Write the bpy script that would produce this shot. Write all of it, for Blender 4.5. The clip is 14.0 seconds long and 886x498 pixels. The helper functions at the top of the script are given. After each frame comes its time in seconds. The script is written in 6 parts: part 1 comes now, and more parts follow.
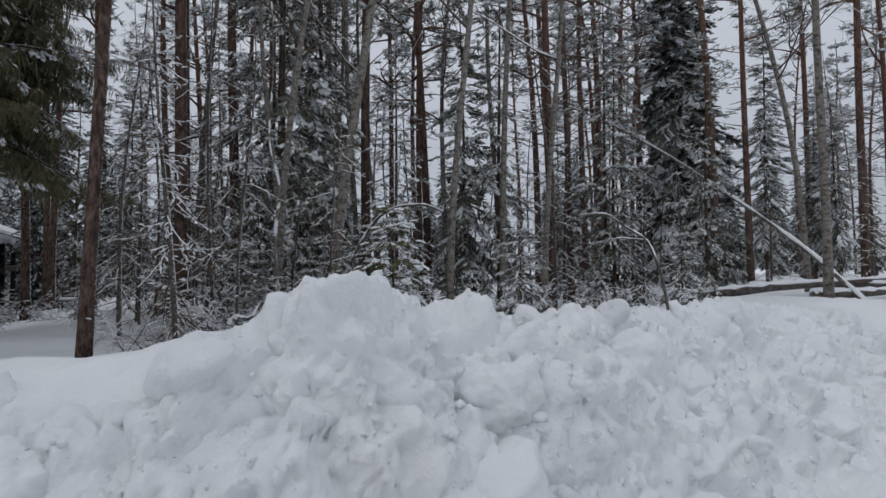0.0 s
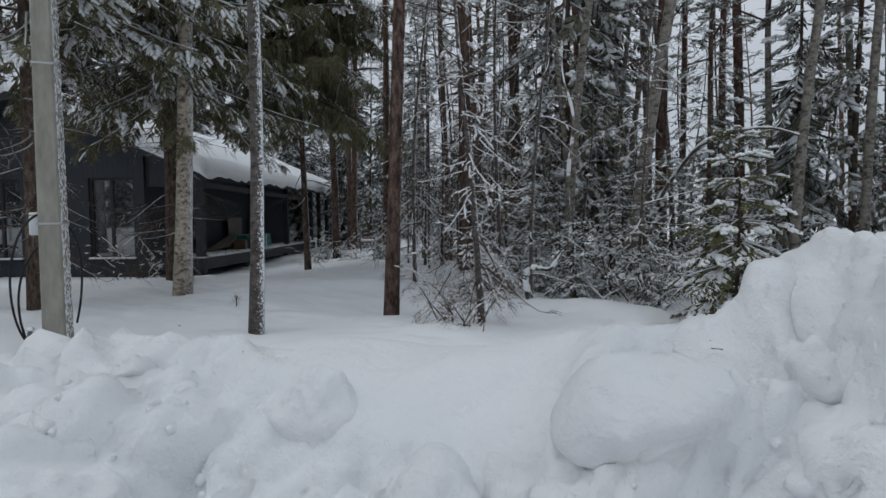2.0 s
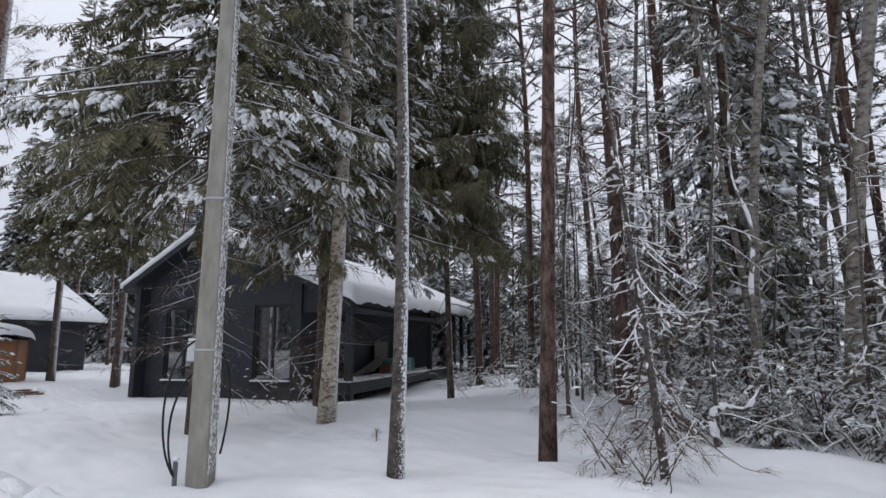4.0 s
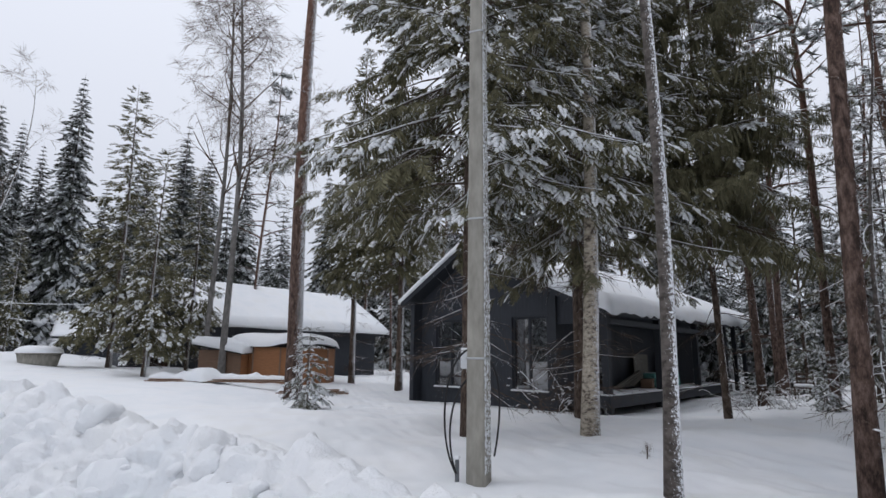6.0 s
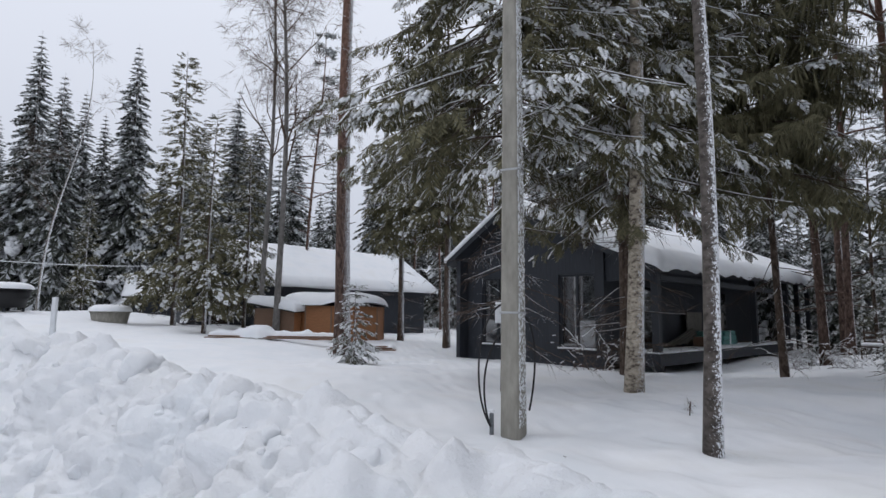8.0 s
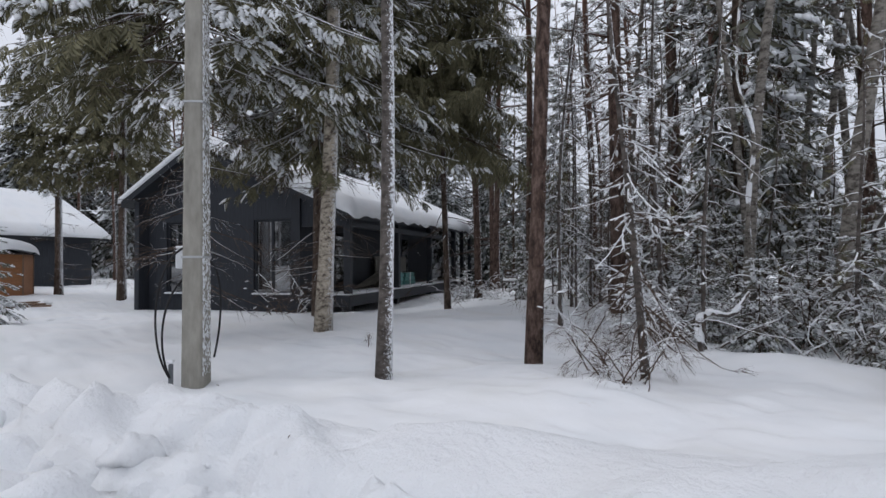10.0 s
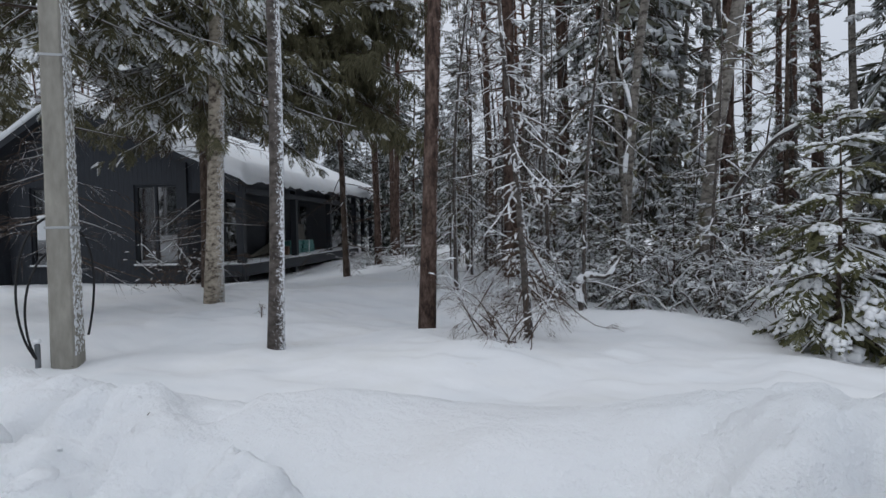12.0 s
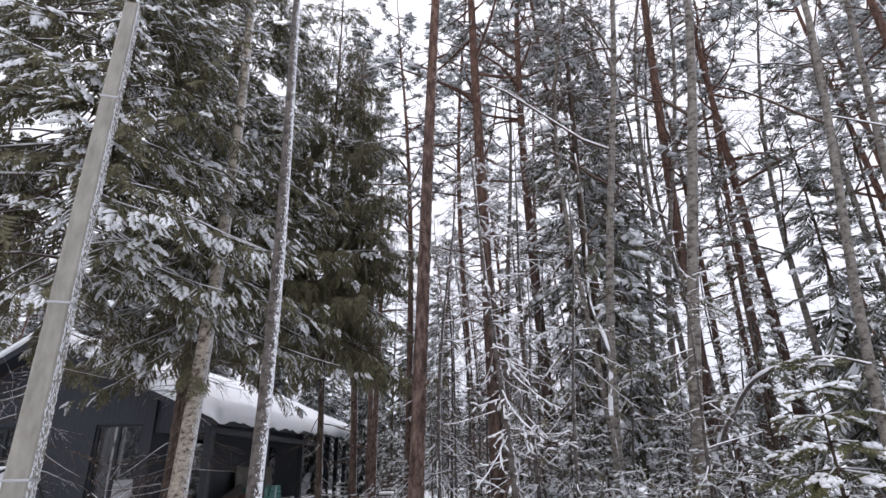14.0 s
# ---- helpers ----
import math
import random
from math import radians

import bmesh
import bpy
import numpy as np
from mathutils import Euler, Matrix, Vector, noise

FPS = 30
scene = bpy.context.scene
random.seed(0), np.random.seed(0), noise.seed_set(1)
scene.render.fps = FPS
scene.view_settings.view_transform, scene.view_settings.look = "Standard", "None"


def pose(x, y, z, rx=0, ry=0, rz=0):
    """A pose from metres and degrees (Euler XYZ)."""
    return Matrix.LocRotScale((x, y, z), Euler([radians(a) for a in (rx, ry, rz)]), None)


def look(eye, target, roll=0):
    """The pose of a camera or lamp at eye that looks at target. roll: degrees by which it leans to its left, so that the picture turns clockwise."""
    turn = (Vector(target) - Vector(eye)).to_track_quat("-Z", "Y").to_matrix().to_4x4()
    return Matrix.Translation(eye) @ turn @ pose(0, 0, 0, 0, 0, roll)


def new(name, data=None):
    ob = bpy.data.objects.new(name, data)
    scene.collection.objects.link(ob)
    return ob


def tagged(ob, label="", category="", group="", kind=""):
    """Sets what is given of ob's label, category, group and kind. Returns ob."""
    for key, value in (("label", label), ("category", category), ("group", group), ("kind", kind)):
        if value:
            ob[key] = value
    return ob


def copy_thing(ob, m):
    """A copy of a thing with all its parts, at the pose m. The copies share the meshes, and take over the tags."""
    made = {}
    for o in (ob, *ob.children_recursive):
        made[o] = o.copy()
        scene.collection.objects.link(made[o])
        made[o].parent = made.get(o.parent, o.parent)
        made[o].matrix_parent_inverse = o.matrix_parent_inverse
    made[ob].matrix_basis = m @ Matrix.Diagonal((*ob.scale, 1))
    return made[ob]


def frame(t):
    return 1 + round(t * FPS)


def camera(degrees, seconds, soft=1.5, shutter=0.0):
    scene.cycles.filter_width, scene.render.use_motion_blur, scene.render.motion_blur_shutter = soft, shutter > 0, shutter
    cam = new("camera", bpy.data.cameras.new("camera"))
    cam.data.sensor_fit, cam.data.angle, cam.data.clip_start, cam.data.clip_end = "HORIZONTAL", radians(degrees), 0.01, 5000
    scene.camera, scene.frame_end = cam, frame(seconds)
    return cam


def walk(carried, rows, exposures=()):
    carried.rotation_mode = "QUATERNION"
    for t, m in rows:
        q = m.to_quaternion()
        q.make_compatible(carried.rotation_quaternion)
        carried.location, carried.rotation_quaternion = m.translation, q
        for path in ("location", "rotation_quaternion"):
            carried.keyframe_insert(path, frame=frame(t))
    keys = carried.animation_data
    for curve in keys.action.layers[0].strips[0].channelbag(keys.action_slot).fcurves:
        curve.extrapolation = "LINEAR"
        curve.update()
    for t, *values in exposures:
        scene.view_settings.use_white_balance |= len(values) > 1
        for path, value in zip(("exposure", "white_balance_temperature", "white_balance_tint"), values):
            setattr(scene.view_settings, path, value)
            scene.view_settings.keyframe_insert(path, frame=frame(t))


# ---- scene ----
cam = camera(76.9, 14.0)
PATH = [
    (0, (0.108, -0.032, 1.559), (-0.36, 1.911, 1.645), -0.8),
    (0.5, (-0.093, 0.123, 1.507), (-0.948, 1.929, 1.427), -0.9),
    (1, (-0.357, 0.341, 1.535), (-1.444, 2.013, 1.374), -0.7),
    (1.5, (-0.703, 0.564, 1.552), (-1.899, 2.159, 1.398), -0.4),
    (2, (-1.038, 0.829, 1.581), (-2.304, 2.374, 1.479), -0.6),
    (2.5, (-1.282, 1.072, 1.578), (-2.617, 2.561, 1.571), -0.8),
    (3, (-1.506, 1.207, 1.616), (-2.917, 2.614, 1.788), -0.7),
    (5.5, (-1.556, 1.092, 1.602), (-3.413, 1.724, 1.993), 0.7),
    (6, (-1.536, 1.081, 1.597), (-3.462, 1.458, 1.978), 0.6),
    (6.5, (-1.538, 1.095, 1.597), (-3.494, 1.319, 1.95), 0.7),
    (7, (-1.534, 1.143, 1.588), (-3.503, 1.298, 1.904), 0.8),
    (7.5, (-1.546, 1.202, 1.573), (-3.523, 1.337, 1.848), 0.7),
    (8, (-1.635, 1.289, 1.547), (-3.61, 1.492, 1.786), 0.6),
    (8.5, (-1.645, 1.318, 1.526), (-3.562, 1.833, 1.765), 0.3),
    (9, (-1.599, 1.342, 1.518), (-3.398, 2.189, 1.733), 0.3),
    (11.5, (-1.489, 1.369, 1.517), (-2.939, 2.744, 1.438), -0.9),
    (12, (-1.439, 1.384, 1.535), (-2.828, 2.821, 1.457), -1.0),
    (12.5, (-1.411, 1.348, 1.572), (-2.787, 2.798, 1.5), -1.0),
    (13, (-1.376, 1.325, 1.626), (-2.752, 2.771, 1.749), -1.1),
    (13.5, (-1.36, 1.281, 1.66), (-2.693, 2.709, 2.088), -1.2),
    (14, (-1.425, 1.215, 1.618), (-2.654, 2.613, 2.348), -1.2),
]
walk(cam, [(t, look(eye, target, roll)) for t, eye, target, roll in PATH],
     [(0, -0.42, 6500, 11), (1.0, -0.43, 6500, 9), (1.6, -0.4, 6400, 7), (2.2, -0.26, 6500, 9), (3.0, 0.05, 6500, 13), (5.5, 0.16, 6600, 14), (6.5, 0.02, 6500, 12), (7.5, 0.0, 6500, 12), (9.0, 0.11, 6550, 15), (11.5, -0.05, 6500, 10), (12.6, -0.08, 6400, 10), (13.2, 0.2, 6500, 12), (14.0, 0.64, 6650, 18)])

# ---- world and light: a bright overcast winter sky ----
world = bpy.data.worlds.new("overcast_sky")
scene.world = world
world.use_nodes = True
wn, wl = world.node_tree.nodes, world.node_tree.links
wn.clear()
sky = wn.new("ShaderNodeTexSky")
sky.sky_type, sky.sun_disc, sky.sun_elevation, sky.sun_rotation = "NISHITA", False, radians(28), radians(200)
# a cloud deck brighter overhead than at the horizon
wtc = wn.new("ShaderNodeTexCoord")
wsep = wn.new("ShaderNodeSeparateXYZ")
wl.new(wtc.outputs["Generated"], wsep.inputs[0])
deck = wn.new("ShaderNodeValToRGB")
deck.color_ramp.elements[0].position, deck.color_ramp.elements[0].color = 0.0, (0.49, 0.535, 0.615, 1)
deck.color_ramp.elements[1].position, deck.color_ramp.elements[1].color = 1.0, (0.98, 1.05, 1.155, 1)
mid_sky = deck.color_ramp.elements.new(0.35)
mid_sky.color = (0.705, 0.755, 0.84, 1)
wl.new(wsep.outputs["Z"], deck.inputs[0])
scale_deck = wn.new("ShaderNodeVectorMath")
scale_deck.operation = "SCALE"
scale_deck.inputs["Scale"].default_value = 10.0
wl.new(deck.outputs[0], scale_deck.inputs[0])
sky_dim = wn.new("ShaderNodeMix")
sky_dim.data_type = "RGBA"
sky_dim.inputs[0].default_value = 0.95
wl.new(sky.outputs[0], sky_dim.inputs[6])
wl.new(scale_deck.outputs[0], sky_dim.inputs[7])
wbg = wn.new("ShaderNodeBackground")
wbg.inputs[1].default_value = 0.1
wl.new(sky_dim.outputs[2], wbg.inputs[0])
wout = wn.new("ShaderNodeOutputWorld")
wl.new(wbg.outputs[0], wout.inputs[0])
sun_data = bpy.data.lights.new("sun", "SUN")
sun_data.energy, sun_data.angle, sun_data.color = 0.35, radians(30), (1.0, 0.97, 0.93)
sun = new("sun", sun_data)
sun.matrix_world = look((-14, -16, 30), (0, 0, 0))

# ---- materials ----


def mat(name, rough=0.8, spec=0.3):
    m = bpy.data.materials.new(name)
    m.use_nodes = True
    b = m.node_tree.nodes["Principled BSDF"]
    b.inputs["Roughness"].default_value = rough
    b.inputs["Specular IOR Level"].default_value = spec
    return m, m.node_tree.nodes, m.node_tree.links, b


def coords(n, l, scale=(1, 1, 1), kind="Object"):
    tc = n.new("ShaderNodeTexCoord")
    mp = n.new("ShaderNodeMapping")
    mp.inputs["Scale"].default_value = scale
    l.new(tc.outputs[kind], mp.inputs[0])
    return mp.outputs[0]


def noise_tex(n, l, vec, scale, detail=4, rough=0.6):
    t = n.new("ShaderNodeTexNoise")
    t.inputs["Scale"].default_value = scale
    t.inputs["Detail"].default_value = detail
    t.inputs["Roughness"].default_value = rough
    l.new(vec, t.inputs["Vector"])
    return t.outputs["Fac"]


def ramp(n, l, fac, stops):
    r = n.new("ShaderNodeValToRGB")
    e = r.color_ramp.elements
    while len(e) < len(stops):
        e.new(0.5)
    for k, (p, c) in enumerate(stops):
        e[k].position, e[k].color = p, (*c, 1)
    l.new(fac, r.inputs[0])
    return r.outputs[0]


def mix(n, l, fac, a, b):
    m = n.new("ShaderNodeMix")
    m.data_type = "RGBA"
    for s, v in ((0, fac), (6, a), (7, b)):
        if isinstance(v, tuple):
            m.inputs[s].default_value = (*v, 1)
        elif isinstance(v, (int, float)):
            m.inputs[s].default_value = v
        else:
            l.new(v, m.inputs[s])
    return m.outputs[2]


def bump(n, l, b, height, strength, dist=0.02):
    k = n.new("ShaderNodeBump")
    k.inputs["Strength"].default_value, k.inputs["Distance"].default_value = strength, dist
    l.new(height, k.inputs["Height"])
    l.new(k.outputs[0], b.inputs["Normal"])


def snow_side(n, l, direction, low, high, noise_fac, bias=0.22):
    """How much wind-blown snow sticks: the side of the trunk that faces direction, broken up by noise."""
    g = n.new("ShaderNodeNewGeometry")
    d = n.new("ShaderNodeVectorMath")
    d.operation = "DOT_PRODUCT"
    l.new(g.outputs["Normal"], d.inputs[0])
    d.inputs[1].default_value = direction
    a = n.new("ShaderNodeMath")
    a.operation = "MULTIPLY_ADD"
    l.new(d.outputs["Value"], a.inputs[0])
    a.inputs[1].default_value = bias
    l.new(noise_fac, a.inputs[2])
    r = n.new("ShaderNodeMapRange")
    r.inputs["From Min"].default_value, r.inputs["From Max"].default_value = low, high
    l.new(a.outputs[0], r.inputs["Value"])
    return r.outputs[0]


def snow_material(name="snow", broken=False):
    m, n, l, b = mat(name, 0.75, 0.25)
    v = coords(n, l)
    big = noise_tex(n, l, v, 0.9, 3)
    fine = noise_tex(n, l, v, 26, 5, 0.7)
    tint = ramp(n, l, big, [(0.3, (0.80, 0.825, 0.85)), (0.55, (0.86, 0.87, 0.885)), (0.75, (0.83, 0.835, 0.83))])
    dirt = noise_tex(n, l, v, 2.3, 6, 0.75)
    spots = ramp(n, l, dirt, [(0.63, (0, 0, 0)), (0.78, (0.5, 0.5, 0.5))])
    l.new(mix(n, l, spots, tint, (0.62, 0.59, 0.52)), b.inputs["Base Color"])
    mid = noise_tex(n, l, v, 7, 4, 0.6)
    both = n.new("ShaderNodeMath")
    both.operation = "MULTIPLY_ADD"
    l.new(mid, both.inputs[0])
    both.inputs[1].default_value = 2.2
    l.new(fine, both.inputs[2])
    crumb = n.new("ShaderNodeAttribute")
    crumb.attribute_name = "crumb"
    relief = n.new("ShaderNodeMath")
    relief.operation = "MULTIPLY_ADD"
    l.new(crumb.outputs["Fac"], relief.inputs[0])
    relief.inputs[1].default_value, relief.inputs[2].default_value = 0.5, 0.08
    scaled = n.new("ShaderNodeMath")
    scaled.operation = "MULTIPLY"
    l.new(both.outputs[0], scaled.inputs[0])
    l.new(relief.outputs[0], scaled.inputs[1])
    if broken:
        grain = noise_tex(n, l, v, 38, 6, 0.75)
        knob = noise_tex(n, l, v, 15, 4, 0.6)
        both2 = n.new("ShaderNodeMath")
        both2.operation = "MULTIPLY_ADD"
        l.new(knob, both2.inputs[0])
        both2.inputs[1].default_value = 2.0
        l.new(grain, both2.inputs[2])
        bump(n, l, b, both2.outputs[0], 0.7, 0.013)
    else:
        bump(n, l, b, scaled.outputs[0], 1.0, 0.022)
    b.inputs["Subsurface Weight"].default_value = 0.0
    return m


def branch_snow_material():
    m, n, l, b = mat("branch_snow", 0.8, 0.2)
    v = coords(n, l)
    f = noise_tex(n, l, v, 18, 3)
    l.new(ramp(n, l, f, [(0.3, (0.78, 0.80, 0.83)), (0.7, (0.88, 0.89, 0.9))]), b.inputs["Base Color"])
    bump(n, l, b, f, 0.5, 0.02)
    return m


def bark_pine():
    m, n, l, b = mat("pine_bark", 0.9, 0.15)
    v = coords(n, l, (1, 1, 0.4))
    f = noise_tex(n, l, v, 15, 6, 0.75)
    sep = n.new("ShaderNodeSeparateXYZ")
    l.new(coords(n, l), sep.inputs[0])
    low = ramp(n, l, f, [(0.38, (0.034, 0.024, 0.020)), (0.5, (0.098, 0.064, 0.052)), (0.62, (0.18, 0.128, 0.106))])
    high = ramp(n, l, f, [(0.38, (0.070, 0.042, 0.034)), (0.5, (0.150, 0.084, 0.062)), (0.62, (0.22, 0.138, 0.108))])
    h = n.new("ShaderNodeMapRange")
    h.inputs["From Min"].default_value, h.inputs["From Max"].default_value = 4.0, 8.5
    l.new(sep.outputs["Z"], h.inputs["Value"])
    col = mix(n, l, h.outputs[0], low, high)
    flecks = noise_tex(n, l, coords(n, l, (1, 1, 0.6)), 48, 5, 0.72)
    l.new(mix(n, l, snow_side(n, l, (0.15, 0.95, 0.15), 0.665, 0.69, flecks), col, (0.82, 0.84, 0.87)), b.inputs["Base Color"])
    bump(n, l, b, f, 0.9, 0.03)
    return m


def bark_spruce():
    m, n, l, b = mat("spruce_bark", 0.9, 0.15)
    f = noise_tex(n, l, coords(n, l, (1, 1, 0.4)), 15, 6, 0.75)
    col = ramp(n, l, f, [(0.38, (0.032, 0.023, 0.019)), (0.5, (0.092, 0.066, 0.051)), (0.62, (0.16, 0.125, 0.104))])
    flecks = noise_tex(n, l, coords(n, l), 48, 5, 0.72)
    l.new(mix(n, l, snow_side(n, l, (0.15, 0.95, 0.3), 0.635, 0.665, flecks), col, (0.82, 0.84, 0.87)), b.inputs["Base Color"])
    bump(n, l, b, f, 0.8, 0.02)
    return m


def bark_birch(name, light, dark, snow_low):
    m, n, l, b = mat(name, 0.75, 0.25)
    f = noise_tex(n, l, coords(n, l, (3.5, 3.5, 5.5)), 2.8, 6, 0.7)
    g = noise_tex(n, l, coords(n, l, (1, 1, 1)), 14, 4)
    col = ramp(n, l, f, [(0.39, dark), (0.47, tuple(c * 0.62 for c in light)), (0.58, light)])
    col = mix(n, l, ramp(n, l, g, [(0.55, (0, 0, 0)), (0.7, (0.6, 0.6, 0.6))]), col, tuple(c * 0.45 for c in light))
    flecks = noise_tex(n, l, coords(n, l, (1, 1, 0.7)), 55, 5, 0.75)
    l.new(mix(n, l, snow_side(n, l, (0.15, 0.95, 0.15), snow_low, snow_low + 0.03, flecks, 0.17), col, (0.82, 0.84, 0.87)), b.inputs["Base Color"])
    bump(n, l, b, g, 0.6, 0.012)
    return m


def foliage(name, dark, light, frost_haze=0.1):
    m, n, l, b = mat(name, 0.7, 0.25)
    f = noise_tex(n, l, coords(n, l), 5, 3)
    g = n.new("ShaderNodeNewGeometry")
    a = n.new("ShaderNodeMath")
    a.operation = "MULTIPLY_ADD"
    l.new(g.outputs["Random Per Island"], a.inputs[0])
    a.inputs[1].default_value = 0.5
    l.new(f, a.inputs[2])
    green = ramp(n, l, a.outputs[0], [(0.35, dark), (0.95, light)])
    wide = noise_tex(n, l, coords(n, l), 1.3, 3)
    c = n.new("ShaderNodeMath")
    c.operation = "MULTIPLY_ADD"
    l.new(g.outputs["Random Per Island"], c.inputs[0])
    c.inputs[1].default_value = 0.7
    l.new(wide, c.inputs[2])
    # snow dust on some sprays; on far trees this whitening also paints in haze
    fr = ramp(n, l, c.outputs[0], [(1.0 - frost_haze, (0, 0, 0)), (1.12 - frost_haze, (0.75, 0.75, 0.75))])
    l.new(mix(n, l, fr, green, (0.66, 0.69, 0.72)), b.inputs["Base Color"])
    return m


def plain(name, col, rough=0.7, var=0.15, scale=8, stretch=(1, 1, 1), bumps=0.2, metal=0.0):
    m, n, l, b = mat(name, rough)
    f = noise_tex(n, l, coords(n, l, stretch), scale, 5)
    lo, hi = tuple(c * (1 - var) for c in col), tuple(min(1, c * (1 + var)) for c in col)
    l.new(ramp(n, l, f, [(0.3, lo), (0.7, hi)]), b.inputs["Base Color"])
    b.inputs["Metallic"].default_value = metal
    bump(n, l, b, f, bumps, 0.01)
    return m


def cladding():
    m, n, l, b = mat("dark_cladding", 0.6, 0.3)
    v = coords(n, l)
    sep = n.new("ShaderNodeSeparateXYZ")
    l.new(v, sep.inputs[0])
    add = n.new("ShaderNodeMath")
    add.operation = "ADD"
    l.new(sep.outputs["X"], add.inputs[0])
    l.new(sep.outputs["Y"], add.inputs[1])
    sc = n.new("ShaderNodeMath")
    sc.operation = "MULTIPLY"
    sc.inputs[1].default_value = 1 / 0.145
    l.new(add.outputs[0], sc.inputs[0])
    fr = n.new("ShaderNodeMath")
    fr.operation = "FRACT"
    l.new(sc.outputs[0], fr.inputs[0])
    grain = noise_tex(n, l, coords(n, l, (6, 6, 0.5)), 4, 5)
    col = ramp(n, l, grain, [(0.3, (0.022, 0.025, 0.031)), (0.7, (0.040, 0.045, 0.055))])
    gap = ramp(n, l, fr.outputs[0], [(0.0, (0, 0, 0)), (0.05, (1, 1, 1)), (0.95, (1, 1, 1)), (1.0, (0, 0, 0))])
    l.new(mix(n, l, gap, (0.012, 0.013, 0.016), col), b.inputs["Base Color"])
    bump(n, l, b, gap, 0.6, 0.01)
    return m


def glass_mat():
    m, n, l, b = mat("window_glass", 0.03, 0.9)
    b.inputs["Base Color"].default_value = (0.02, 0.022, 0.025, 1)
    b.inputs["IOR"].default_value = 1.9
    return m


SNOW = snow_material()
BROKEN = snow_material("broken_snow", True)
BSNOW = branch_snow_material()
PINE, SPRUCE_BARK = bark_pine(), bark_spruce()
# birch bark darkened for the wood: its shade is put into the colour
FBIRCH = bark_birch("shaded_birch_bark", (0.25, 0.228, 0.20), (0.055, 0.044, 0.036), 0.60)
BIRCH = bark_birch("birch_bark", (0.50, 0.435, 0.35), (0.075, 0.054, 0.042), 0.585)
ALDER = bark_birch("grey_bark", (0.13, 0.112, 0.10), (0.04, 0.032, 0.028), 0.53)
GREYBARK = plain("grey_trunk", (0.17, 0.16, 0.15), 0.9, 0.4, 9, (1, 1, 0.5), 0.5)
TWIG = plain("twigs", (0.095, 0.066, 0.050), 0.9, 0.3, 20)
NEEDLE = foliage("spruce_needles", (0.055, 0.054, 0.031), (0.190, 0.175, 0.102), -0.02)
FNEEDLE = foliage("far_spruce_needles", (0.036, 0.041, 0.035), (0.095, 0.102, 0.084), 0.12)
UNEEDLE = foliage("understorey_needles", (0.052, 0.054, 0.040), (0.175, 0.170, 0.122), 0.14)
PNEEDLE = foliage("pine_needles", (0.042, 0.05, 0.038), (0.13, 0.14, 0.105), 0.26)
YNEEDLE = foliage("young_fir_needles", (0.045, 0.05, 0.026), (0.15, 0.145, 0.07), -0.12)
CLAD = cladding()
TRIM = plain("dark_trim", (0.022, 0.025, 0.031), 0.5, 0.1, 6)
DECK = plain("deck_boards", (0.05, 0.055, 0.062), 0.7, 0.2, 5, (1, 8, 1))
GLASS = glass_mat()
CONCRETE = plain("concrete", (0.29, 0.275, 0.24), 0.9, 0.25, 9, (1, 1, 0.35), 0.6)
WOOD = plain("orange_wood", (0.30, 0.135, 0.06), 0.6, 0.2, 5, (1, 1, 12), 0.3)
WOODB = plain("brown_boards", (0.20, 0.125, 0.085), 0.7, 0.2, 5, (1, 1, 14), 0.3)
BLACK = plain("black_rubber", (0.015, 0.015, 0.016), 0.5, 0.1)
GREY = plain("grey_metal", (0.13, 0.14, 0.15), 0.6, 0.15)
WHITE = plain("white_paint", (0.7, 0.72, 0.74), 0.5, 0.05)
TEAL = plain("teal_wrap", (0.10, 0.27, 0.25), 0.4, 0.3, 12)
BOARD = plain("pale_board", (0.16, 0.15, 0.13), 0.8, 0.15, 4)
STEEL = plain("steel_band", (0.45, 0.46, 0.47), 0.5, 0.1, 6, (1, 1, 1), 0.1, 0.5)

# ---- mesh helpers ----


def mesh_from(name, V, F):
    V, F = np.asarray(V, np.float32).reshape(-1, 3), np.asarray(F, np.int32).reshape(-1, 3)
    me = bpy.data.meshes.new(name)
    me.vertices.add(len(V))
    me.vertices.foreach_set("co", V.ravel())
    me.loops.add(3 * len(F))
    me.loops.foreach_set("vertex_index", F.ravel())
    me.polygons.add(len(F))
    me.polygons.foreach_set("loop_start", np.arange(0, 3 * len(F), 3, dtype=np.int32))
    me.update(calc_edges=True)
    return me


def arrays(name, geo, material, parent=None, label="", smooth=True):
    V, F = join(geo)
    me = mesh_from(name, V, F)
    me.materials.append(material)
    if smooth:
        me.polygons.foreach_set("use_smooth", np.ones(len(me.polygons), bool))
    ob = new(name, me)
    if parent:
        ob.parent = parent
    if label:
        tagged(ob, label)
    return ob


def part(name, bm, material, parent=None, label="", smooth=False):
    me = bpy.data.meshes.new(name)
    bm.to_mesh(me)
    bm.free()
    me.materials.append(material)
    if smooth:
        me.polygons.foreach_set("use_smooth", np.ones(len(me.polygons), bool))
    ob = new(name, me)
    if parent:
        ob.parent = parent
    if label:
        tagged(ob, label)
    return ob


def box(lo, hi, bevel=0.0, bm=None):
    bm = bm or bmesh.new()
    r = bmesh.ops.create_cube(bm, size=1)
    c, d = [(a + b) / 2 for a, b in zip(lo, hi)], [b - a for a, b in zip(lo, hi)]
    bmesh.ops.transform(bm, matrix=Matrix.Translation(c) @ Matrix.Diagonal((*d, 1)), verts=r["verts"])
    if bevel:
        bmesh.ops.bevel(bm, geom=list({e for v in r["verts"] for e in v.link_edges}), offset=bevel, segments=1, affect="EDGES")
    return bm


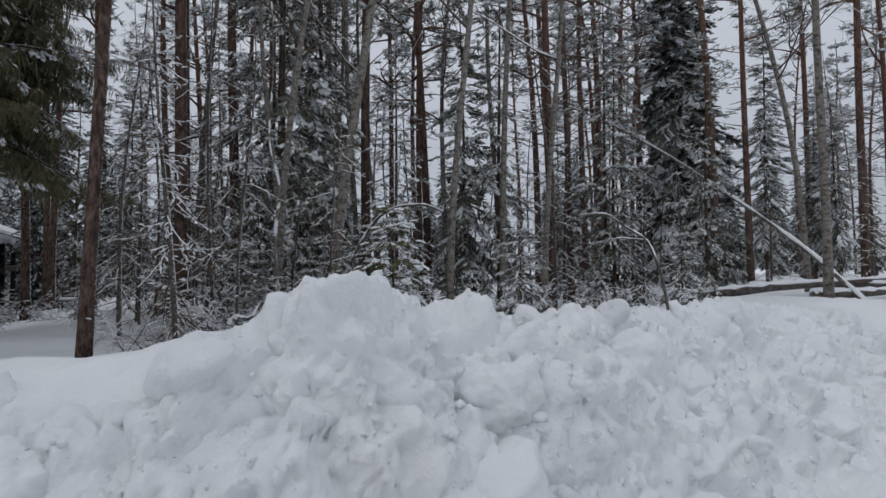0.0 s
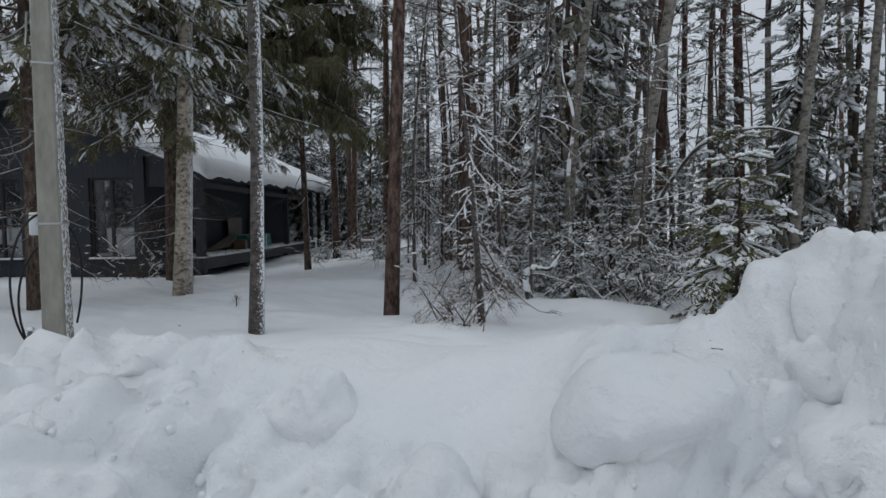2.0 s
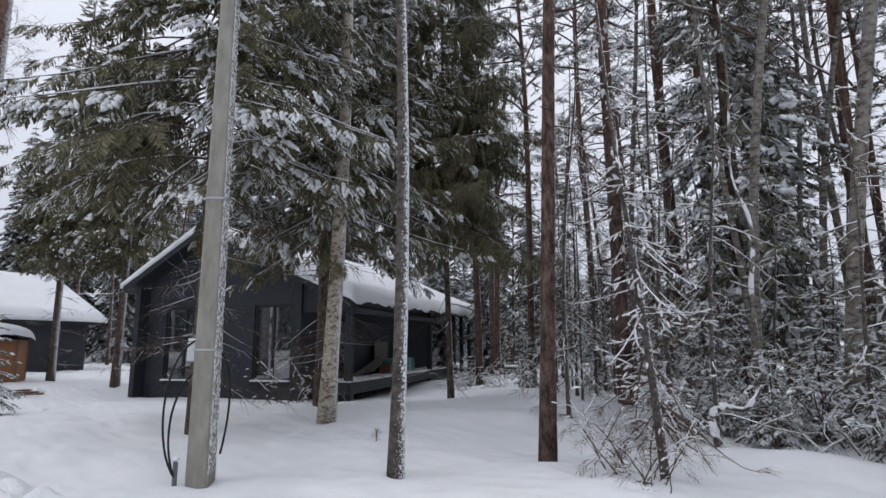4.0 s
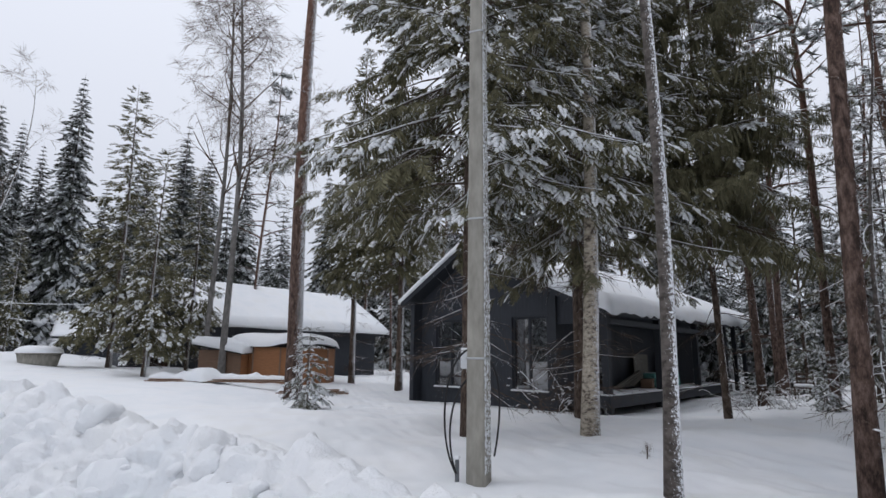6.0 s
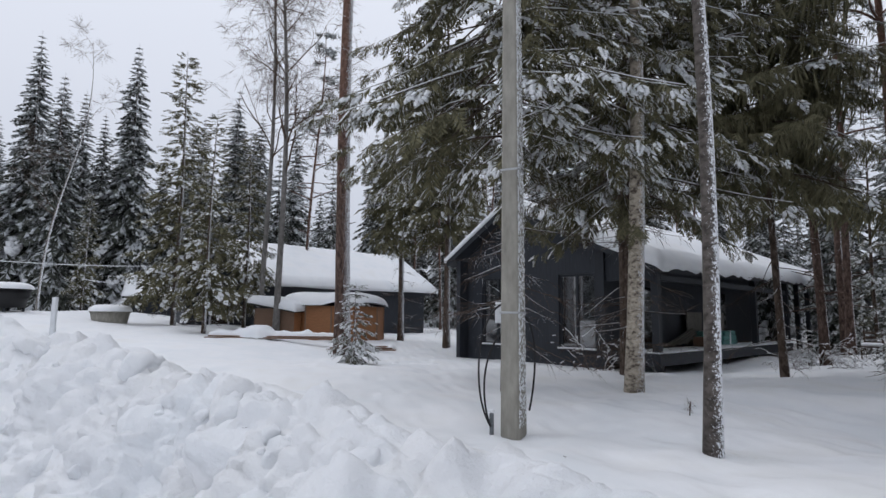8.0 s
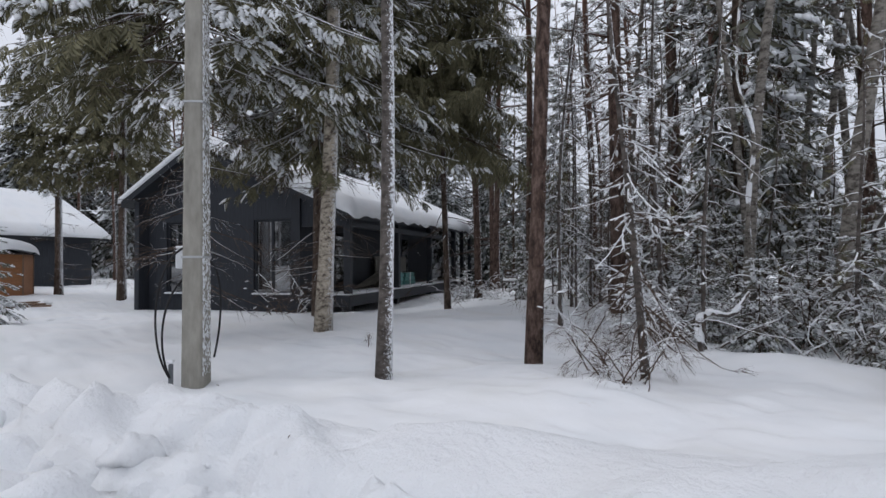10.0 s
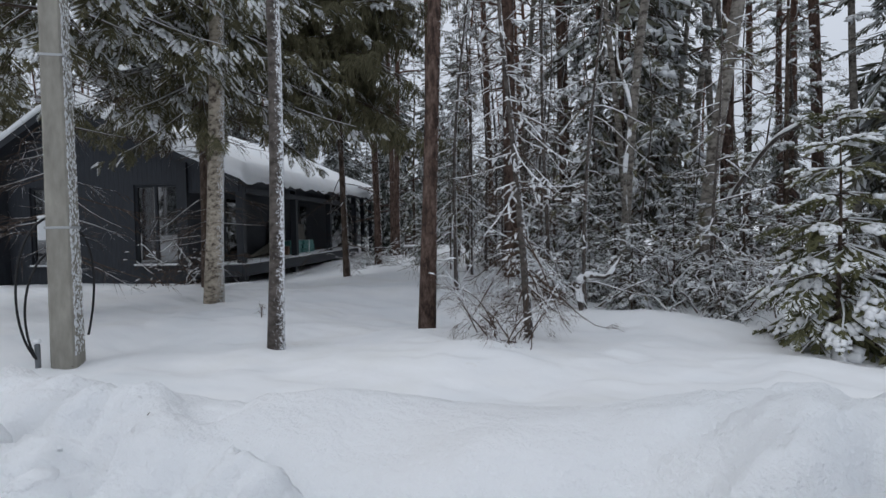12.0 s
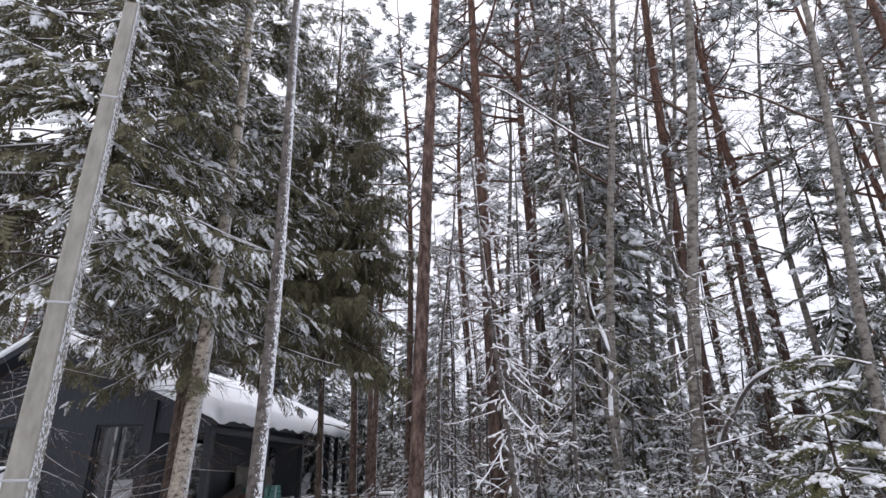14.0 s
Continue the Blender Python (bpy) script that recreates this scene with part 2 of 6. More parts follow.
def prism(poly, y0, y1, bm=None):
    """A polygon in x and z, drawn out along y."""
    bm = bm or bmesh.new()
    a = [bm.verts.new((x, y0, z)) for x, z in poly]
    b = [bm.verts.new((x, y1, z)) for x, z in poly]
    bm.faces.new(a), bm.faces.new(b[::-1])
    for k in range(len(poly)):
        q = (k + 1) % len(poly)
        bm.faces.new((a[q], a[k], b[k], b[q]))
    bmesh.ops.recalc_face_normals(bm, faces=bm.faces)
    return bm


def join(geo):
    V, F, base = [], [], 0
    for v, f in geo:
        V.append(v), F.append(np.asarray(f) + base)
        base += len(v)
    return (np.concatenate(V), np.concatenate(F)) if V else (np.zeros((0, 3)), np.zeros((0, 3), int))


def tube(path, radii, sides=6, close=True):
    P = np.asarray(path, float)
    n = len(P)
    R = np.broadcast_to(np.asarray(radii, float), (n,))
    T = np.gradient(P, axis=0)
    T /= np.linalg.norm(T, axis=1)[:, None] + 1e-9
    ref = np.where(np.abs(T[:, 2:3]) > 0.9, np.array([[1.0, 0, 0]]), np.array([[0, 0, 1.0]]))
    A = np.cross(ref, T)
    A /= np.linalg.norm(A, axis=1)[:, None] + 1e-9
    B = np.cross(T, A)
    ang = np.linspace(0, 2 * np.pi, sides, endpoint=False)
    V = P[:, None] + R[:, None, None] * (np.cos(ang)[None, :, None] * A[:, None] + np.sin(ang)[None, :, None] * B[:, None])
    k = np.arange(n - 1)[:, None] * sides
    j, j2 = np.arange(sides)[None], (np.arange(sides)[None] + 1) % sides
    a, b, c, d = k + j, k + j2, k + sides + j2, k + sides + j
    F = np.concatenate([np.stack([a, b, c], -1).reshape(-1, 3), np.stack([a, c, d], -1).reshape(-1, 3)])
    V = V.reshape(-1, 3)
    if close:
        V = np.concatenate([V, P[:1], P[-1:]])
        e = len(V)
        jj = np.arange(sides)
        F = np.concatenate([F, np.stack([(jj + 1) % sides, jj, np.full(sides, e - 2)], -1),
                            np.stack([(n - 1) * sides + jj, (n - 1) * sides + (jj + 1) % sides, np.full(sides, e - 1)], -1)])
    return V, F


def strew(tmpl, pos, axis, up, sx, sy=None, sz=None):
    """Many copies of a small template, each with its own place, direction and size, as one set of arrays."""
    tv, tf = tmpl
    X = axis / (np.linalg.norm(axis, axis=1)[:, None] + 1e-9)
    Y = np.cross(up, X)
    Y /= np.linalg.norm(Y, axis=1)[:, None] + 1e-9
    Z = np.cross(X, Y)
    sy, sz = sx if sy is None else sy, sx if sz is None else sz
    M = np.stack([X * sx[:, None], Y * np.asarray(sy)[:, None], Z * np.asarray(sz)[:, None]], -1)
    V = np.einsum("nij,kj->nki", M, tv) + pos[:, None]
    F = tf[None] + (np.arange(len(pos)) * len(tv))[:, None, None]
    return V.reshape(-1, 3), F.reshape(-1, 3)


TR = np.random.RandomState(5)


def frond_template(pairs, length, width, lift=0.05):
    """A flat spray of needles along +x, one unit long."""
    V, F = [], []

    def tri(a, b, c):
        k = len(V)
        V.extend((a, b, c)), F.append((k, k + 1, k + 2))
    tri((0, -0.015, 0), (0, 0.015, 0), (1, 0, -0.04))
    for k in range(pairs):
        x = 0.04 + 0.9 * k / pairs
        s = length * (1.1 - 0.75 * x) * TR.uniform(0.75, 1.2)
        for side in (-1, 1):
            tip = (x + s * 0.75, side * s * 0.8, -0.04 + lift * TR.uniform(-1.5, 1))
            tri((x - width / 2, 0, 0), (x + width / 2, 0, 0), tip)
    return np.array(V, float), np.array(F)


def tuft_template(count, wide):
    V, F = [], []
    for k in range(count):
        a, e = TR.uniform(0, 2 * math.pi), TR.uniform(-0.5, 1.2)
        d = np.array([math.cos(e) * math.cos(a) * 0.8 + 0.35, math.cos(e) * math.sin(a), math.sin(e) * 0.8])
        d *= TR.uniform(0.7, 1.1) / np.linalg.norm(d)
        side = np.cross(d, TR.normal(size=3))
        side *= wide / np.linalg.norm(side)
        q = len(V)
        V.extend((d * 0.05 - side, d * 0.05 + side, d)), F.append((q, q + 1, q + 2))
    return np.array(V, float), np.array(F)


def lump_template(rings, sides, seed):
    """A soft uneven lump of snow along +x, flat below."""
    r = np.random.RandomState(seed)
    V, F = [(0, 0, 0)], []
    for k in range(rings):
        t = (k + 1) / (rings + 1)
        w = math.sin(math.pi * t ** 0.8) ** 0.6
        for j in range(sides):
            a = 2 * math.pi * j / sides
            q = r.uniform(0.7, 1.2)
            z = math.sin(a)
            V.append((t, 0.5 * w * math.cos(a) * q, w * (z if z > 0 else 0.25 * z) * q * 0.6))
    V.append((1, 0, -0.05))
    for j in range(sides):
        j2 = (j + 1) % sides
        F.append((0, 1 + j2, 1 + j))
        for k in range(rings - 1):
            a, b = 1 + k * sides, 1 + (k + 1) * sides
            F.extend(((a + j, a + j2, b + j2), (a + j, b + j2, b + j)))
        F.append((1 + (rings - 1) * sides + j, 1 + (rings - 1) * sides + j2, len(V) - 1))
    return np.array(V, float), np.array(F)


FROND_MID = frond_template(5, 0.4, 0.15)
TUFT = tuft_template(22, 0.05)
TUFT_FAR = tuft_template(10, 0.08)
LUMP_MID = lump_template(2, 5, 6)
LUMP_FAR = lump_template(1, 5, 4)
UP = np.array([[0, 0, 1.0]])


def bough_template(steps, width, hang, seed, spread=0.62, puff=(2.5, 1.9), strands=1):
    """A drooping spruce bough along +x, one unit long: pairs of brush-like shoots, hanging shoots below, and the
    snow that lies on it, once as a thick fingered pad and once as a thin dusting."""
    r = np.random.RandomState(seed)
    V, F, shoots = [], [], []

    def tri(a, b, c):
        k = len(V)
        V.extend((a, b, c)), F.append((k, k + 1, k + 2))

    def kite(o, d, n, w):
        d = d / np.linalg.norm(d)
        side = np.cross(d, (0, 0, 1.0))
        side = side / (np.linalg.norm(side) + 1e-6) * w
        m, e = o + d * n * r.uniform(0.4, 0.6), o + d * n
        low = np.array([0, 0, -0.7 * w])
        tri(o, m + side + low, e), tri(o, e, m - side + low)

    def sag(x):
        return -0.22 * x * x
    for k in range(3):
        p, q = k / 3, (k + 1) / 3
        tri((p, -0.012, sag(p)), (p, 0.012, sag(p)), (q, 0, sag(q)))
    for k in range(steps):
        x = 0.05 + 0.9 * k / steps
        o = np.array([x, 0, sag(x)])
        for side in (-1, 1):
            n = (0.46 - 0.28 * x) * r.uniform(0.7, 1.2)
            d = np.array([0.74, side * r.uniform(0.75, 1.2) * spread, r.uniform(-0.5, -0.1)])
            kite(o, d, n, width * r.uniform(0.75, 1.2))
            shoots.append((o, d / np.linalg.norm(d), n, x))
        for _ in range(strands if hang and r.uniform() < 0.85 else 0):
            kite(o + np.array([r.uniform(0, 0.9 / steps), r.uniform(-0.05, 0.05) * strands, 0]), np.array([r.uniform(0, 0.35), r.uniform(-0.35, 0.35), -1.0]), hang * r.uniform(0.6, 1.3), width * 0.8)
    tip = np.array([0.9, 0, sag(0.9)])
    kite(tip, np.array([1.0, 0, -0.3]), 0.2, width)
    shoots.append((tip, np.array([0.95, 0, -0.3]), 0.2, 0.9))

    def heap(pick, wide, high, back):
        hp = [h for h in shoots if pick(h)]
        n = len(hp)
        o, d, ln = np.array([h[0] for h in hp]), np.array([h[1] for h in hp]), np.array([h[2] for h in hp])
        return strew(LUMP_FAR, o - d * ln[:, None] * back + UP * 0.012, d, np.repeat(UP, n, 0), ln * r.uniform(0.85, 1.1, n), width * wide * r.uniform(0.8, 1.25, n), width * high * r.uniform(0.7, 1.3, n))
    return (np.array(V, float), np.array(F)), heap(lambda h: h[3] > 0.3 and r.uniform() < 0.85, puff[0], puff[1], 0.0), heap(lambda h: r.uniform() < 0.5, 1.25, 0.8, -0.1)


BOUGHS = [bough_template(8, 0.034, 0.24, 3, 0.62, (3.4, 2.5)), bough_template(8, 0.037, 0.28, 8, 0.66, (3.4, 2.5)), bough_template(7, 0.036, 0.2, 9, 0.6, (3.6, 2.6))]
COMBS = [bough_template(7, 0.024, 0.7, 5, 0.45, (4, 2.5), 3), bough_template(7, 0.026, 0.55, 15, 0.45, (4, 2.5), 3)]
BOUGHS_MID = [bough_template(5, 0.065, 0.16, 6, 0.62, (3.0, 2.2)), bough_template(5, 0.07, 0.2, 16, 0.62, (3.0, 2.2))]
BOUGHS_FAR = [bough_template(6, 0.075, 0.1, 7, 0.5), bough_template(6, 0.08, 0.14, 17, 0.55), bough_template(5, 0.085, 0.12, 27, 0.45)]
BOUGHS_LONG = [bough_template(9, 0.036, 0.12, 37), bough_template(8, 0.04, 0.16, 47)]
BOUGHS_FIR = [bough_template(6, 0.06, 0.12, 57, 0.62, (4.2, 2.8)), bough_template(6, 0.06, 0.16, 67, 0.62, (4.6, 3.0))]

# ---- ground: road, ploughed bank and the snowed-in plot, one sheet ----


def lattice(ix, iy, seed):
    h = (ix.astype(np.int64) * 374761393 + iy.astype(np.int64) * 668265263 + seed * 1442695041) & 0xFFFFFFFF
    h = ((h ^ (h >> 13)) * 1274126177) & 0xFFFFFFFF
    return ((h ^ (h >> 16)) & 0xFFFFFF) / float(0xFFFFFF)


def vnoise(x, y, seed):
    ix, iy = np.floor(x), np.floor(y)
    fx, fy = x - ix, y - iy
    fx, fy = fx * fx * (3 - 2 * fx), fy * fy * (3 - 2 * fy)
    a, b = lattice(ix, iy, seed), lattice(ix + 1, iy, seed)
    c, d = lattice(ix, iy + 1, seed), lattice(ix + 1, iy + 1, seed)
    return (a * (1 - fx) + b * fx) * (1 - fy) + (c * (1 - fx) + d * fx) * fy - 0.5


def fbm(x, y, seed, octaves=4):
    return sum(vnoise(x * 2.03 ** k, y * 2.03 ** k, seed + k) * 0.5 ** k for k in range(octaves))


def vnoise3(x, y, z, seed):
    iz = np.floor(z)
    f = z - iz
    f = f * f * (3 - 2 * f)
    k = seed + 31 * iz.astype(np.int64)
    ix, iy = np.floor(x), np.floor(y)
    fx, fy = x - ix, y - iy
    fx, fy = fx * fx * (3 - 2 * fx), fy * fy * (3 - 2 * fy)
    out = 0
    for g, w in ((k, 1 - f), (k + 31, f)):
        a, b, c, d = lattice(ix, iy, g), lattice(ix + 1, iy, g), lattice(ix, iy + 1, g), lattice(ix + 1, iy + 1, g)
        out = out + w * ((a * (1 - fx) + b * fx) * (1 - fy) + (c * (1 - fx) + d * fx) * fy)
    return out - 0.5


def billow(x, y, z, freq, seed, octaves=5, gain=0.55):
    """Knobbly lumps with creases between them, over several sizes."""
    out, amp = 0, 1.0
    x, y, z = x * freq, y * freq, z * freq
    for k in range(octaves):
        out = out + amp * (2 * np.abs(vnoise3(x, y, z, seed + 5 * k)) - 0.3)
        x, y, z = 1.95 * (0.8 * x + 0.6 * y) + 3.1, 1.95 * (0.64 * z - 0.6 * 0.77 * x + 0.8 * 0.77 * y) + 7.7, 1.95 * (0.77 * z + 0.38 * x - 0.51 * y) + 1.3
        amp *= gain
    return out


CREST = [  # x, y, height of the ploughed ridge along the road
    (60, 62, 0.9), (20, 25, 0.92), (9, 15, 0.92), (4.2, 10, 0.95), (1.9, 7.0, 1.13), (0.6, 4.7, 1.27), (0.0, 3.6, 1.34), (-0.55, 3.0, 1.36),
    (-0.95, 2.55, 1.30), (-1.35, 2.2, 1.28), (-1.8, 2.05, 1.23), (-2.35, 1.75, 1.18), (-2.9, 1.45, 1.19), (-3.7, 1.25, 1.16),
    (-4.6, 0.85, 1.12), (-5.7, 0.0, 1.12), (-7.2, -1.4, 1.33), (-9.5, -4.2, 1.5), (-14, -9, 1.5), (-24, -19, 1.4), (-60, -52, 1.3)]


def ridge(x, y):
    """Distance from the crest (plot side positive) and the crest's height there."""
    best = np.full(x.shape, 1e9)
    side, height = np.zeros_like(x), np.zeros_like(x)
    for (ax, ay, ah), (bx, by, bh) in zip(CREST[:-1], CREST[1:]):
        ex, ey = bx - ax, by - ay
        t = np.clip(((x - ax) * ex + (y - ay) * ey) / (ex * ex + ey * ey), 0, 1)
        d = np.hypot(x - ax - t * ex, y - ay - t * ey)
        near = d < best
        best = np.where(near, d, best)
        side = np.where(near, np.sign(ey * (x - ax) - ex * (y - ay)), side)
        height = np.where(near, ah + t * (bh - ah), height)
    return best * side, height


def smooth(a, b, v):
    t = np.clip((v - a) / (b - a), 0, 1)
    return t * t * (3 - 2 * t)


def clods(x, y, z, cell, seed):
    """Rounded clods of snow lying against one another, in the round."""
    gx, gy, gw = np.floor(x / cell), np.floor(y / cell), np.floor(z / cell)
    best = np.zeros_like(x)
    for dx in (-1, 0, 1):
        for dy in (-1, 0, 1):
            for dz in (-1, 0, 1):
                cx, cy, cz = gx + dx, gy + dy, gw + dz
                k = seed + 7 * cz.astype(np.int64)
                px, py, pz = (cx + lattice(cx, cy, k)) * cell, (cy + lattice(cx, cy, k + 1)) * cell, (cz + lattice(cx, cy, k + 2)) * cell
                r = cell * (0.4 + 0.5 * lattice(cx, cy, k + 3))
                q = 1 - ((x - px) ** 2 + (y - py) ** 2 + (z - pz) ** 2) / r ** 2
                best = np.maximum(best, np.sqrt(np.maximum(q, 0)) * r)
    return best


def slabs(x, y, z, cell, seed, tilt, step, gap):
    """Broken slabs: each cell is a tilted face of its own, with a cleft along its borders."""
    gx, gy, gw = np.floor(x / cell), np.floor(y / cell), np.floor(z / cell)
    f1, f2 = np.full(x.shape, 1e9), np.full(x.shape, 1e9)
    val, total = np.zeros_like(x), np.full(x.shape, 1e-12)
    for dx in (-1, 0, 1):
        for dy in (-1, 0, 1):
            for dz in (-1, 0, 1):
                cx, cy, cz = gx + dx, gy + dy, gw + dz
                k = seed + 7 * cz.astype(np.int64)
                px, py, pz = (cx + lattice(cx, cy, k)) * cell, (cy + lattice(cx, cy, k + 1)) * cell, (cz + lattice(cx, cy, k + 2)) * cell
                d = np.sqrt((x - px) ** 2 + (y - py) ** 2 + (z - pz) ** 2)
                face = step * (lattice(cx, cy, k + 3) - 0.5) + tilt * ((lattice(cx, cy, k + 4) - 0.5) * (x - px) + (lattice(cx, cy, k + 5) - 0.5) * (y - py) + (lattice(cx, cy, k + 6) - 0.5) * (z - pz))
                f2 = np.where(d < f1, f1, np.minimum(f2, d))
                f1 = np.minimum(d, f1)
                w = np.exp(-17 * d / cell)
                val, total = val + w * face, total + w
    return val / total - gap * np.exp(-(f2 - f1) / (0.10 * cell))


LEVELS = []


def base_z(x, y):
    """The shape of the ground without its clods, and how rough it is."""
    wx, wy = x + 0.22 * fbm(x * 1.3, y * 1.3, 11, 3), y + 0.22 * fbm(x * 1.3, y * 1.3, 17, 3)
    d, h = ridge(wx, wy)
    h = h * (1 + 0.16 * fbm(x * 1.1, y * 1.1, 71, 3))
    rise = smooth(9, 27, -x) * smooth(1.0, -9, y) * 0.55 + smooth(-8, -16, y) * smooth(12, 30, -x) * 0.5
    plot = 0.5 + rise + 0.18 * fbm(x * 0.33, y * 0.33, 3, 3) + 0.08 * fbm(x * 0.9, y * 0.9, 5, 2) - 0.015 * smooth(0.1, 0.4, fbm(x * 1.4, y * 1.4, 91, 3)) + 0.045 * fbm(x * 1.9, y * 1.9, 93, 3) - 0.025 * smooth(0.12, 0.3, fbm(x * 2.6 + 5, y * 2.6, 95, 2))
    plot = plot + 0.14 * np.exp(-(((x + 4.0) / 0.9) ** 2 + ((y - 7.0) / 0.6) ** 2))
    plot = plot + 0.5 * smooth(4.5, 8, x + 0.3 * y)
    a, b = (x + 18.76) * 0.785 + (y - 6.72) * 0.617, -(x + 18.76) * 0.617 + (y - 6.72) * 0.785
    away = np.hypot(np.maximum(np.maximum(-4.5 - a, a - 3.6), 0), np.maximum(np.maximum(-0.4 - b, b - 17), 0))
    plot = plot - 0.42 * (1 - smooth(0.0, 4.5, away))
    for px, py, dz in LEVELS:
        plot = plot + dz * np.exp(-((x - px) ** 2 + (y - py) ** 2) / 1.6)
    road = 0.05 * fbm(x * 1.5, y * 1.5, 8, 4)
    face = h * (1 - smooth(-0.1, 1.35, -d)) + road * smooth(0.3, 1.5, -d)
    back = plot + (h - plot) * (1 - smooth(-0.1, 1.5, d))
    z = np.where(d < 0, face, back)
    z = z + 0.16 * np.exp(-(((x + 0.97) / 0.42) ** 2 + ((y - 2.4) / 0.42) ** 2) ** 1.5) - 0.05 * smooth(0.4, -0.1, d) * smooth(2.0, 1.0, -d)
    rough = smooth(0.5, 0.0, d) * (0.3 + 0.7 * smooth(2.8, 1.3, -d))
    return z, rough


def lumps_at(x, y, z):
    wx, wy, wz = x + 0.05 * fbm(x * 5, y * 5 + z * 3, 13, 2), y + 0.05 * fbm(x * 5 + 9, y * 5, 19, 2), z + 0.05 * fbm(x * 5, z * 5, 29, 2)
    return (0.30 * clods(wx, wy, wz, 0.5, 21) + 0.40 * clods(wx, wy, wz, 0.2, 1031) + 0.45 * clods(wx, wy, wz, 0.085, 2041) - 0.13
            + 0.05 * fbm(x * 4, y * 4 + z * 3, 51, 4))


for px, py, pz in ((-7.36, 2.62, 0.36), (-9.95, 5.08, 0.44), (-5.9, 3.86, 0.47), (-5.42, 5.25, 0.54), (-4.3, 5.44, 0.54), (-2.2, 7.05, 0.42), (-10.35, 3.25, 0.42)):
    LEVELS.append((px, py, pz - float(base_z(np.array([px]), np.array([py]))[0][0])))


def ground_z(x, y):
    x, y = np.atleast_1d(np.asarray(x, float)), np.atleast_1d(np.asarray(y, float))
    z, rough = base_z(x, y)
    return z + rough * lumps_at(x, y, z)


def gz(x, y):
    return float(ground_z(x, y)[0])


def axis_steps(lo, hi, step, far, grow):
    mid = list(np.arange(lo, hi + step / 2, step))
    up, s, v = [], step, hi
    while v < far:
        s *= grow
        v += s
        up.append(v)
    down, s, v = [], step, lo
    while v > -far:
        s *= grow
        v -= s
        down.append(v)
    return np.array(down[::-1] + mid + up)


def build_ground():
    xs, ys = axis_steps(-3.8, 0.6, 0.055, 900, 1.055), axis_steps(0.8, 5.8, 0.055, 900, 1.055)
    X, Y = [a.ravel() for a in np.meshgrid(xs, ys)]
    Z, rough = base_z(X, Y)
    nx, ny = len(xs), len(ys)
    gy, gx = np.gradient(Z.reshape(ny, nx), ys, xs)
    N = np.stack([-gx.ravel(), -gy.ravel(), np.ones(nx * ny)], -1)
    N /= np.linalg.norm(N, axis=1)[:, None]
    N[:, :2] *= 0.5
    push = np.zeros(nx * ny)
    m = (rough > 0.01) & (np.hypot(X + 1.5, Y - 2) < 60)
    push[m] = rough[m] * lumps_at(X[m], Y[m], Z[m])
    d, _ = ridge(X, Y)
    under = smooth(-1.78, -1.5, d) * smooth(0.45, 0.1, d) * smooth(5.2, 4.4, X) * smooth(-7.2, -6.6, X)
    V = np.stack([X, Y, Z + 0.006 * fbm(X * 9, Y * 9, 61, 2) - 0.16 * under], -1) + N * (push * (1 - under))[:, None]
    a = (np.arange(ny - 1)[:, None] * nx + np.arange(nx - 1)[None]).ravel()
    F = np.concatenate([np.stack([a, a + 1, a + nx + 1], -1), np.stack([a, a + nx + 1, a + nx], -1)])
    ground = arrays("ground", [(V, F)], SNOW)
    crumb = ground.data.attributes.new("crumb", "FLOAT", "POINT")
    crumb.data.foreach_set("value", np.clip(rough, 0, 1).astype(np.float32))
    return tagged(ground, "deep snow with a ploughed lumpy bank beside the road", "snow", kind="structure")


build_ground()

# ---- broken clods of snow along the bank ----


def icosphere(level):
    bm = bmesh.new()
    bmesh.ops.create_icosphere(bm, subdivisions=level, radius=1)
    V = np.array([v.co[:] for v in bm.verts])
    F = np.array([[v.index for v in f.verts] for f in bm.faces])
    bm.free()
    return V, F


def clod_mesh(level, seed, dims, cuts=4, power=2.6, planes=(), knob=0.10):
    """A lump of packed snow: a blunt block with a few broken faces, knobbly and creased."""
    r = np.random.RandomState(seed)
    V, F = icosphere(level)
    V = V / ((np.abs(V) ** power).sum(1) ** (1 / power))[:, None]
    D = V / np.linalg.norm(V, axis=1)[:, None]
    faces = list(planes)
    for _ in range(cuts):
        n = r.normal(size=3)
        faces.append((n / np.linalg.norm(n), r.uniform(0.6, 0.88)))
    for n, k in faces:
        over = np.maximum(V @ np.array(n) - k, 0)
        V = V - np.outer(over * 0.9, n)
    V = V * np.array(dims)
    size = float(np.mean(dims))
    x, y, z = [V[:, k] + seed * 0.7 for k in range(3)]
    push = min(knob, 0.3 * size) * billow(x, y, z, max(2.6, 0.45 / size), seed, 2 if level < 3 else 3 if level < 4 else 6, 0.64) + slabs(x, y, z, min(0.3, 1.2 * size), seed + 305, 0.45, 0.12 * size, 0.07 * size)
    me = mesh_from("snow_clod", V + D * push[:, None], F)
    me.materials.append(BROKEN)
    me.polygons.foreach_set("use_smooth", np.ones(len(me.polygons), bool))
    return me


bank = tagged(new("snow_bank"), "ploughed bank of broken snow clods along the road", "snow bank", kind="structure")


def clod(me, x, y, z, sx, sy, sz, rx=0, ry=0, rz=0):
    ob = new("snow_clod", me)
    ob.parent = bank
    ob.matrix_world = pose(x, y, z, rx, ry, rz) @ Matrix.Diagonal((sx, sy, sz, 1))
    return ob


